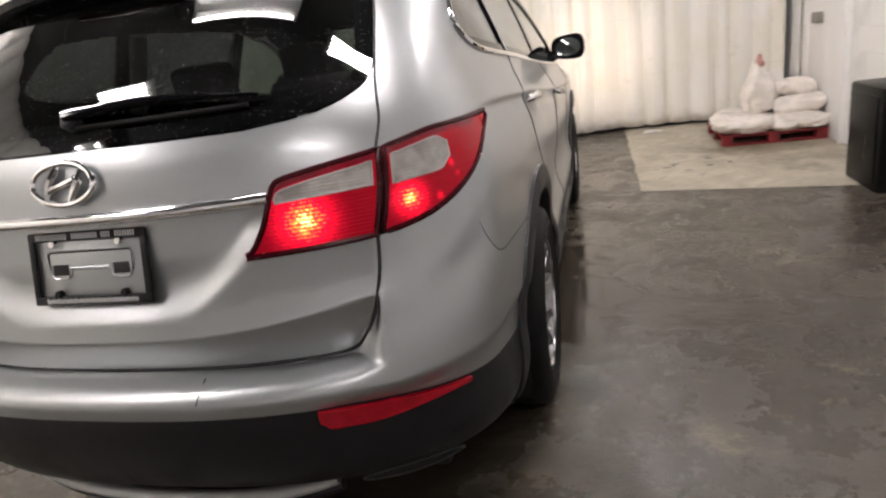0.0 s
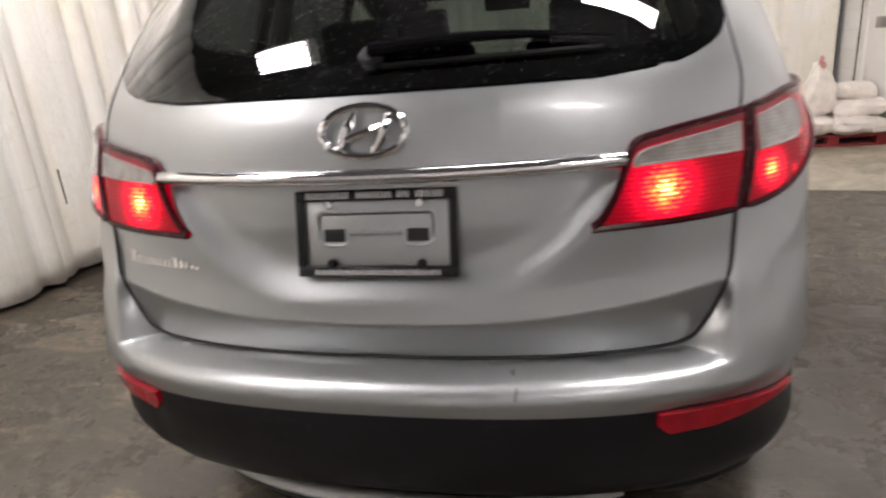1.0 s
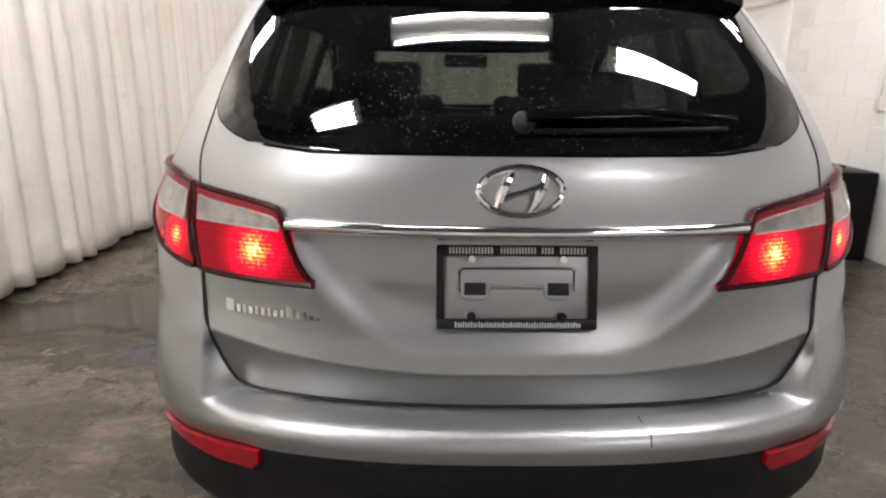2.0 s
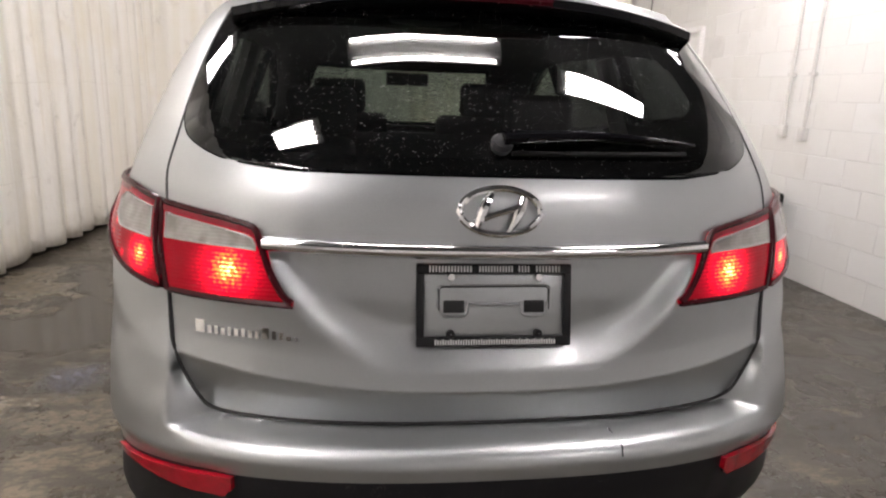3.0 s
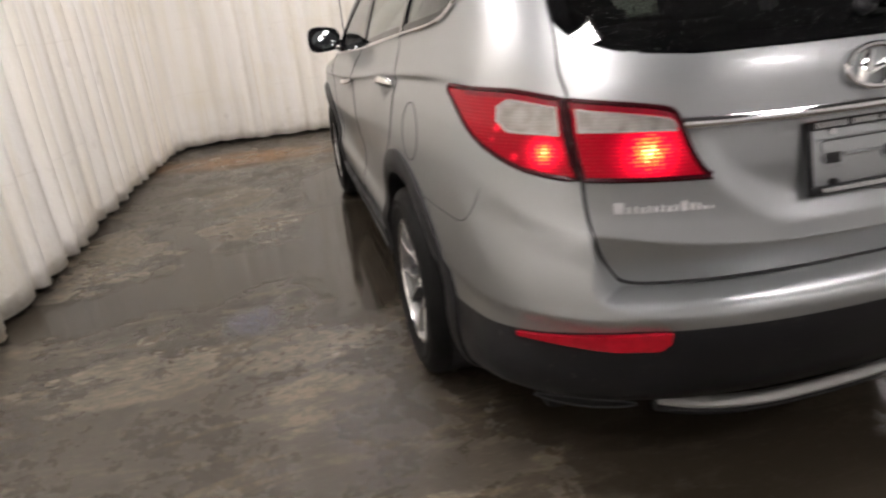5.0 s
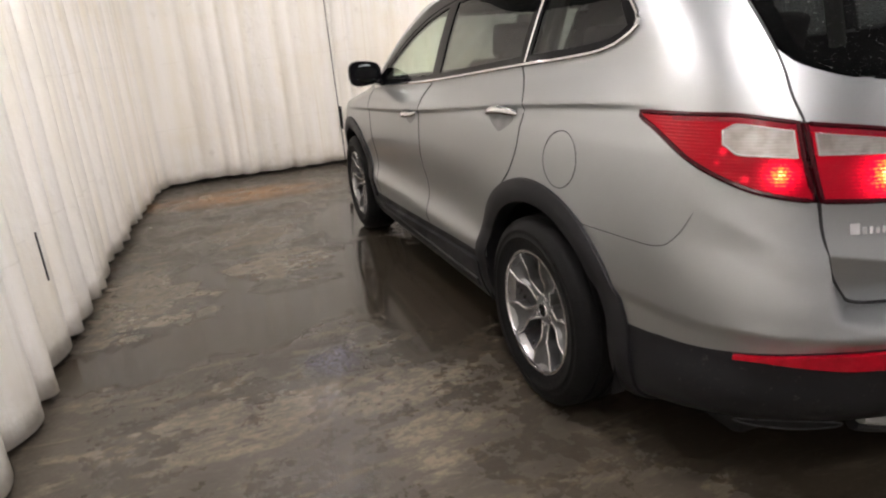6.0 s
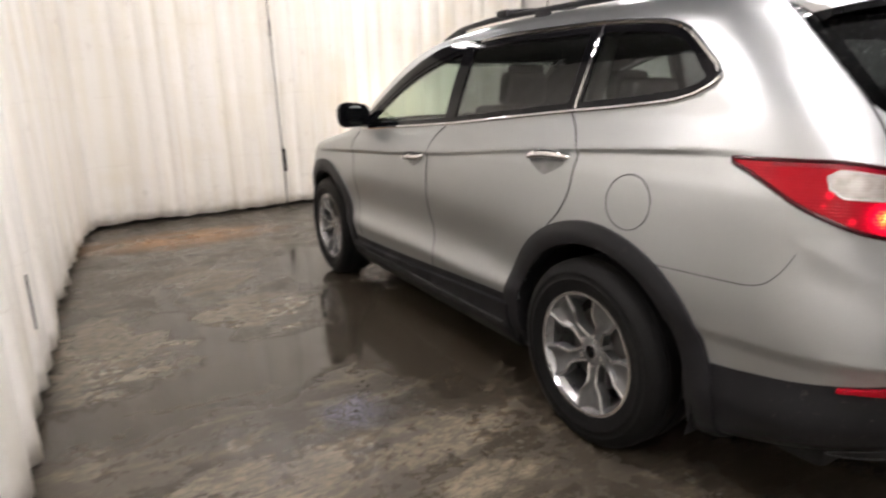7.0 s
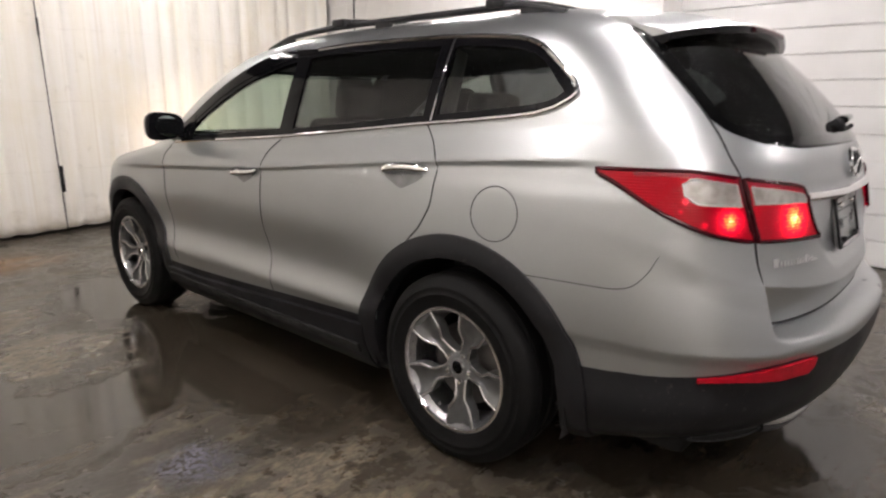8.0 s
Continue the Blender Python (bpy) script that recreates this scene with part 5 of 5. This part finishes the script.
# roof spoiler with brake lamp
def spoiler():
    def line(w):
        """Back edge, root and drop of the wing at w (-1 to 1)."""
        return 0.490 + 0.12 * abs(w) ** 2.4, 0.70 + 0.06 * abs(w) ** 2, 0.048 * abs(w) ** 2.5

    bm, dark = bmesh.new(), bmesh.new()
    rows, under = [], []
    for k in range(41):
        w = k / 20 - 1
        x = 0.585 * w
        back, root, drop = line(w)
        rows.append([(x, root + 0.16, 1.672 - drop), (x, root, 1.656 - drop), (x, back + 0.10, 1.628 - drop), (x, back + 0.015, 1.604 - drop), (x, back + 0.002, 1.592 - drop), (x, back + 0.012, 1.574 - drop), (x, back + 0.10, 1.572 - drop), (x, root, 1.592 - drop)])
        under.append([(x * 1.004, back - 0.002, 1.596 - drop), (x * 1.004, back - 0.003, 1.576 - drop), (x * 1.004, back + 0.022, 1.562 - drop), (x, back + 0.10, 1.562 - drop), (x, back + 0.17, 1.574 - drop)])
    n = len(rows[0])
    grid(bm, rows)
    bm.verts.ensure_lookup_table()
    bm.faces.new([bm.verts[i] for i in range(n)])
    bm.faces.new([bm.verts[len(bm.verts) - n + i] for i in range(n)])
    wing = part("roof_spoiler", bm, PAINT, car, "silver roof spoiler")
    vs = grid(dark, under)
    dark.faces.new(vs[0])
    dark.faces.new(vs[-1])
    part("spoiler_underside", dark, GLOSS_BLACK, wing, "gloss black spoiler rear face")
    lamp = [(0.17 * (k / 10 - 1), line(0.29 * (k / 10 - 1))[0] - 0.004, 1.583) for k in range(21)]
    part("brake_lamp", tube(lamp, 0.010, 8), BRAKE_RED, wing, "dark red high brake lamp")


spoiler()


# rear wiper
def wiper():
    pivot = on_rear(0.01, 1.262, 0.02)
    arm = [on_rear(0.01 + 0.44 * k / 14, 1.266 + 0.012 * math.sin(math.pi * k / 14) - 0.004 * k / 14, 0.026 - 0.006 * k / 14) for k in range(15)]
    a = part("wiper_arm", tube(arm, lambda w: 0.022 - 0.0165 * w, 10, flat=0.7), GLOSS_BLACK, car, "black rear wiper arm")
    part("wiper_pivot", moved(lathe([(0.02, 0.001), (0.02, 0.020), (0.002, 0.024), (-0.006, 0.018), (-0.008, 0.001)], 20), Matrix.Translation(pivot) @ pose(0, 0, 0, 0, 42, 90)), CLADDING, a)
    blade = [on_rear(0.03 + 0.40 * k / 14, 1.246 + 0.004 * k / 14, 0.010) for k in range(15)]
    part("wiper_blade", tube(blade, 0.006, 6), RUBBER, a)


wiper()


# door handles, each over a flat grey patch for its cup
def handles():
    for s in (-1, 1):
        place = on_side(s)
        for y0, z0 in ((1.345, 1.092), (2.455, 1.022)):
            line = []
            for k in range(17):
                w = k / 16
                y = y0 + 0.235 * w
                line.append(place(y, z0 - 0.018 * w + 0.006 * math.sin(math.pi * w), 0.030 * math.sin(math.pi * w) ** 0.45 + 0.003))
            h = part("door_handle", tube(line, lambda w: 0.0080 + 0.006 * math.sin(math.pi * w) ** 0.5, 10, flat=1.2), CHROME, car, "chrome door handle")
            # no hollow here: the cup's shade is a darker patch on the panel
            bm = bmesh.new()
            rows = []
            for r, off in ((1.0, 0.0012), (0.8, 0.001), (0.45, 0.0008), (0.05, 0.0006)):
                rows.append([place(y0 + 0.12 + 0.105 * r * math.cos(t), z0 - 0.022 + r * (0.028 * math.sin(t) if math.sin(t) > 0 else -0.052 * (1 - abs(math.cos(t))) ** 0.7), off) for t in (2 * math.pi * k / 28 for k in range(28))])
            grid(bm, rows, closed=True)
            part("handle_cup_shade", bm, ALLOY, h, "flat grey patch for the shade in the handle cup")


handles()


# door mirrors
def mirrors():
    for s in (-1, 1):
        bm = bmesh.new()
        bmesh.ops.create_uvsphere(bm, u_segments=28, v_segments=18, radius=1.0)
        for v in bm.verts:
            x, y, z = v.co
            x = math.copysign(abs(x) ** 0.62, x)
            z = math.copysign(abs(z) ** 0.70, z)
            y = max(y, -0.32) if y < 0 else y
            v.co = Vector((s * 0.968 + x * 0.105, 3.29 + y * 0.085, 1.205 + z * 0.076 * (1 + 0.12 * x * s)))
        shell_part = part("door_mirror", bm, GLOSS_BLACK, car, "dark glossy door mirror")
        pane = bmesh.new()
        grid(pane, [[(s * 0.968 + 0.080 * math.cos(t) * r, 3.29 - 0.046 - s * 0.014 * math.cos(t) * r + 0.015 * math.sin(t) * r, 1.205 + 0.056 * math.sin(t) * r) for t in (2 * math.pi * k / 24 for k in range(24))] for r in (1.0, 0.5, 0.02)], closed=True)
        part("mirror_pane", pane, MIRROR, shell_part, "silvered mirror glass")
        part("mirror_foot", tube([(s * 0.80, 3.24, 1.138), (s * 0.85, 3.26, 1.145), (s * 0.92, 3.29, 1.160)], lambda w: 0.034 - 0.010 * w, 10, flat=0.7), GLOSS_BLACK, shell_part)


mirrors()


# roof rails that follow the roof's edge, with two crossbars
def roof_height(x, y):
    """The height of the roof skin at a distance x from the middle."""
    low, high = 1.40, 1.706
    for _ in range(24):
        z = (low + high) / 2
        if side_x(y, z) > x:
            low = z
        else:
            high = z
    return low


def rails():
    rail = {}
    for s in (-1, 1):
        pts = []
        for k in range(41):
            w = k / 40
            y = 0.98 + 1.86 * w
            x = 0.585 - 0.03 * w * w
            pts.append((s * x, y, roof_height(x, y) + 0.026 * min(1.0, math.sin(math.pi * w) * 3.0)))
        rail[s] = part("roof_rail", tube(pts, 0.0125, 8, flat=1.1), CLADDING, car, "black roof rail")
        for k in (3, 20, 36):
            x, y, z = pts[k]
            part("rail_foot", box(x - 0.011, x + 0.011, y - 0.05, y + 0.05, z - 0.045, z, 0.006, 3), CLADDING, rail[s])
    for y in (1.28, 2.20):
        z = roof_height(0.575, y) + 0.048
        pts = [(0.60 * w, y, z + 0.030 * (1 - abs(w) ** 2.5)) for w in np.linspace(-1, 1, 31)]
        bar = part("roof_crossbar", tube(pts, 0.0115, 10, flat=0.7), CLADDING, car, "black roof crossbar")
        for s in (-1, 1):
            part("crossbar_foot", box(s * 0.578 - 0.028, s * 0.578 + 0.028, y - 0.045, y + 0.045, z - 0.028, z + 0.010, 0.010, 3), CLADDING, bar)


rails()


# wheels
def wheel_meshes():
    tyre = lathe([(-0.115, 0.242), (-0.122, 0.262), (-0.127, 0.286), (-0.1292, 0.289), (-0.1292, 0.293), (-0.1268, 0.296), (-0.1255, 0.314), (-0.1272, 0.317), (-0.1262, 0.322), (-0.1225, 0.327), (-0.112, 0.350), (-0.096, 0.3605), (-0.070, 0.3645), (-0.068, 0.358), (-0.060, 0.358), (-0.058, 0.365), (-0.010, 0.365), (-0.008, 0.358), (0.008, 0.358), (0.010, 0.365), (0.058, 0.365), (0.060, 0.358), (0.068, 0.358), (0.070, 0.3645), (0.096, 0.3605), (0.112, 0.350), (0.124, 0.325), (0.127, 0.290), (0.122, 0.262), (0.115, 0.242)], 72)
    barrel = lathe([(-0.106, 0.247), (-0.112, 0.243), (-0.110, 0.234), (-0.094, 0.228), (-0.080, 0.214), (0.080, 0.205), (0.106, 0.232), (0.108, 0.246)], 72)
    lip = lathe([(-0.108, 0.243), (-0.1145, 0.241), (-0.1145, 0.231), (-0.107, 0.228)], 72)
    disc = lathe([(0.02, 0.06), (-0.01, 0.06), (-0.012, 0.160), (0.012, 0.160), (0.014, 0.06)], 48)
    back = lathe([(0.03, 0.001), (0.03, 0.21)], 40)
    # one wide spoke: a plate that forks to the rim, with raised bright borders
    half = lambda r: float(np.interp(r, (0.050, 0.085, 0.120, 0.158, 0.232), (0.028, 0.022, 0.023, 0.056, 0.072)))
    depth = spline([(0.050, -0.066), (0.10, -0.078), (0.16, -0.096), (0.232, -0.106)])
    plate_bm, edge_bm = bmesh.new(), bmesh.new()
    for k in range(5):
        turn = Matrix.Rotation(2 * math.pi * k / 5 + math.pi / 10, 4, "X")
        rows, low = [], []
        for i in range(19):
            r = 0.050 + 0.182 * i / 18
            h, d = half(r), depth(r)
            dish = 0.016 * smoothstep(0.07, 0.14, r)
            rows.append([turn @ Vector((d + x, y * h, math.sqrt(max(0, r * r - (y * h) ** 2)) if r > 0.2 else r)) for y, x in ((-1, 0.045), (-1, 0.003), (-0.82, 0.0), (-0.5, dish), (0, dish * 1.25), (0.5, dish), (0.82, 0.0), (1, 0.003), (1, 0.045))])
        grid(plate_bm, rows)
        for side in (-1, 1):
            pts = []
            for i in range(19):
                r = 0.050 + 0.180 * i / 18
                h = half(r) * 0.93
                pts.append(turn @ Vector((depth(r) - 0.0005, side * h, math.sqrt(max(0, r * r - h * h)) if r > 0.2 else r)))
            seg = tube(pts, 0.0045, 6, flat=0.6, up=(1, 0, 0))
            me = bpy.data.meshes.new("tmp")
            seg.to_mesh(me)
            seg.free()
            edge_bm.from_mesh(me)
            bpy.data.meshes.remove(me)
    hub = lathe([(0.02, 0.060), (-0.060, 0.060), (-0.066, 0.052), (-0.066, 0.034), (-0.070, 0.032), (-0.073, 0.026), (-0.074, 0.001)], 32)
    cap = lathe([(-0.0735, 0.027), (-0.0765, 0.024), (-0.078, 0.001)], 28)
    nut = lathe([(0.0, 0.0125), (-0.074, 0.0125), (-0.082, 0.009), (-0.083, 0.001)], 6)
    return (("tyre", tyre, RUBBER, "black rubber tyre"), ("rim", barrel, RIM_DARK, "bare alloy rim barrel"), ("rim_lip", lip, ALLOY_CUT, "machined rim lip"), ("brake_disc", disc, STEEL, ""), ("backing_plate", back, TRIM, ""), ("spokes", plate_bm, SPOKE, "five wide grey spokes"), ("spoke_edges", edge_bm, ALLOY_CUT, "bright machined spoke edges"), ("hub", hub, ALLOY, ""), ("hub_cap", cap, GLOSS_BLACK, "black hub cap"), ("cap_ring", lathe([(-0.072, 0.030), (-0.0775, 0.028), (-0.0775, 0.025), (-0.072, 0.023)], 28), CHROME, ""), ("wheel_nut", nut, CHROME, ""))


def wheels():
    shared = {}
    for name, bm, mat, label in wheel_meshes():
        ob = mesh_object(name, bm, mat)
        shared[name] = (ob.data, label)
        bpy.data.objects.remove(ob)
    for s, y, spin in ((-1, 1.195, 8), (-1, 3.995, 30), (1, 1.195, 50), (1, 3.995, 15)):
        hub = new("wheel")
        hub.empty_display_size = 0.1
        hub.parent = car
        hub.matrix_parent_inverse = car.matrix_basis.inverted()
        hub.matrix_basis = pose(s * 0.818, y, TYRE_R, spin, 0, 0 if s < 0 else 180)
        tagged(hub, "alloy wheel with a worn black tyre")
        for name, (me, label) in shared.items():
            for k in range(5 if name == "wheel_nut" else 1):
                ob = new(name, me)
                ob.parent = hub
                if name == "wheel_nut":
                    a = 2 * math.pi * k / 5 + math.pi / 10 + math.pi / 5
                    ob.matrix_basis = pose(0.004, 0.056 * math.sin(a), 0.056 * math.cos(a))
                tagged(ob, label)


wheels()


# cabin: seats, dash, wheel and mirror, seen dimly through the glass
def cushion(bm, x, y, z, sx, sy, sz, tilt=0.0):
    r = bmesh.ops.create_cube(bm, size=1.0)
    edges = list({e for v in r["verts"] for e in v.link_edges})
    m = pose(x, y, z, tilt) @ Matrix.Diagonal((sx, sy, sz, 1))
    bmesh.ops.transform(bm, matrix=m, verts=r["verts"])
    bmesh.ops.bevel(bm, geom=edges, offset=min(sx, sy, sz) * 0.30, segments=3, affect="EDGES", profile=0.5)


def seat(x, y, wide, rest=True, tall=0.60):
    bm = bmesh.new()
    cushion(bm, x, y + 0.26, 0.62, wide, 0.50, 0.16)
    cushion(bm, x, y - 0.02, 0.66 + tall / 2, wide, 0.15, tall, 14)
    s = part("seat", bm, CLOTH, car, "dark cloth car seat")
    if rest:
        for dx in ((0,) if wide < 0.7 else (-0.42, 0.42)):
            b = bmesh.new()
            cushion(b, x + dx, y - 0.13, 0.74 + tall, 0.26, 0.10, 0.17, 10)
            h = part("headrest", b, CLOTH, s, "dark cloth headrest")
            for e in (-0.05, 0.05):
                part("headrest_post", tube([(x + dx + e, y - 0.115, 0.56 + tall), (x + dx + e, y - 0.13, 0.70 + tall)], 0.006, 6), STEEL, s)


seat(-0.38, 2.45, 0.50)
seat(0.38, 2.45, 0.50)
seat(0.0, 1.55, 1.26, tall=0.55)
seat(0.0, 0.78, 1.06, tall=0.42)
bm = bmesh.new()
cushion(bm, 0, 3.28, 0.98, 1.42, 0.50, 0.24)
part("dashboard", bm, TRIM, car, "dark dashboard")
ring_pts = [(-0.38 + 0.18 * math.cos(t), 2.95 - 0.07 * math.sin(t), 1.02 + 0.17 * math.sin(t)) for t in np.linspace(0, 2 * math.pi, 33)[:-1]]
part("steering_wheel", tube(ring_pts, 0.014, 8, closed=True), TRIM, car, "black steering wheel")
bm = bmesh.new()
cushion(bm, 0, 2.80, 1.445, 0.25, 0.04, 0.075)
part("cabin_mirror", bm, TRIM, car, "black rear-view mirror")
part("cargo_floor", box(-0.70, 0.70, 0.32, 3.2, 0.50, 0.53, 0.01), TRIM, car)
for s in (-1, 1):
    part("cabin_pillar_trim", tube([(s * 0.76, 1.40, 1.22), (s * 0.66, 1.40, 1.52)], 0.035, 8), TAN, car, "grey pillar trim")


# ---- the block wall, piece by piece ----
def block_mesh(length):
    bm = box(-0.007, 0.004, 0.0025, length - 0.0025, 0.0025, 0.2005, 0.003, 1)
    ob = mesh_object("block", bm, BLOCK, False)
    me = ob.data
    bpy.data.objects.remove(ob)
    return me


whole, half_block = block_mesh(0.405), block_mesh(0.2025)
rnd = random.Random(11)
y_end = FRONT_Y + 0.3
for row in range(15):
    y = WALL_END
    first = row % 2 == 1
    while y < y_end:
        me = half_block if first else whole
        size = 0.2025 if first else 0.405
        first = False
        if not (y + size > DOOR_Y0 - 0.04 and y < DOOR_Y1 + 0.04 and row < 10):
            ob = new("block", me)
            ob.parent = wall_right
            ob.location = (WALL_X + 0.012 + rnd.uniform(-0.002, 0.001), y, row * 0.203)
        y += size
end_bm = box(WALL_X + 0.004, GARAGE_X + 0.06, WALL_END - 0.004, WALL_END + 0.012, 0, TOP, 0.004)
tagged(mesh_object("trim", end_bm, BLOCK, False), "white painted wall end", "wall", kind="structure")
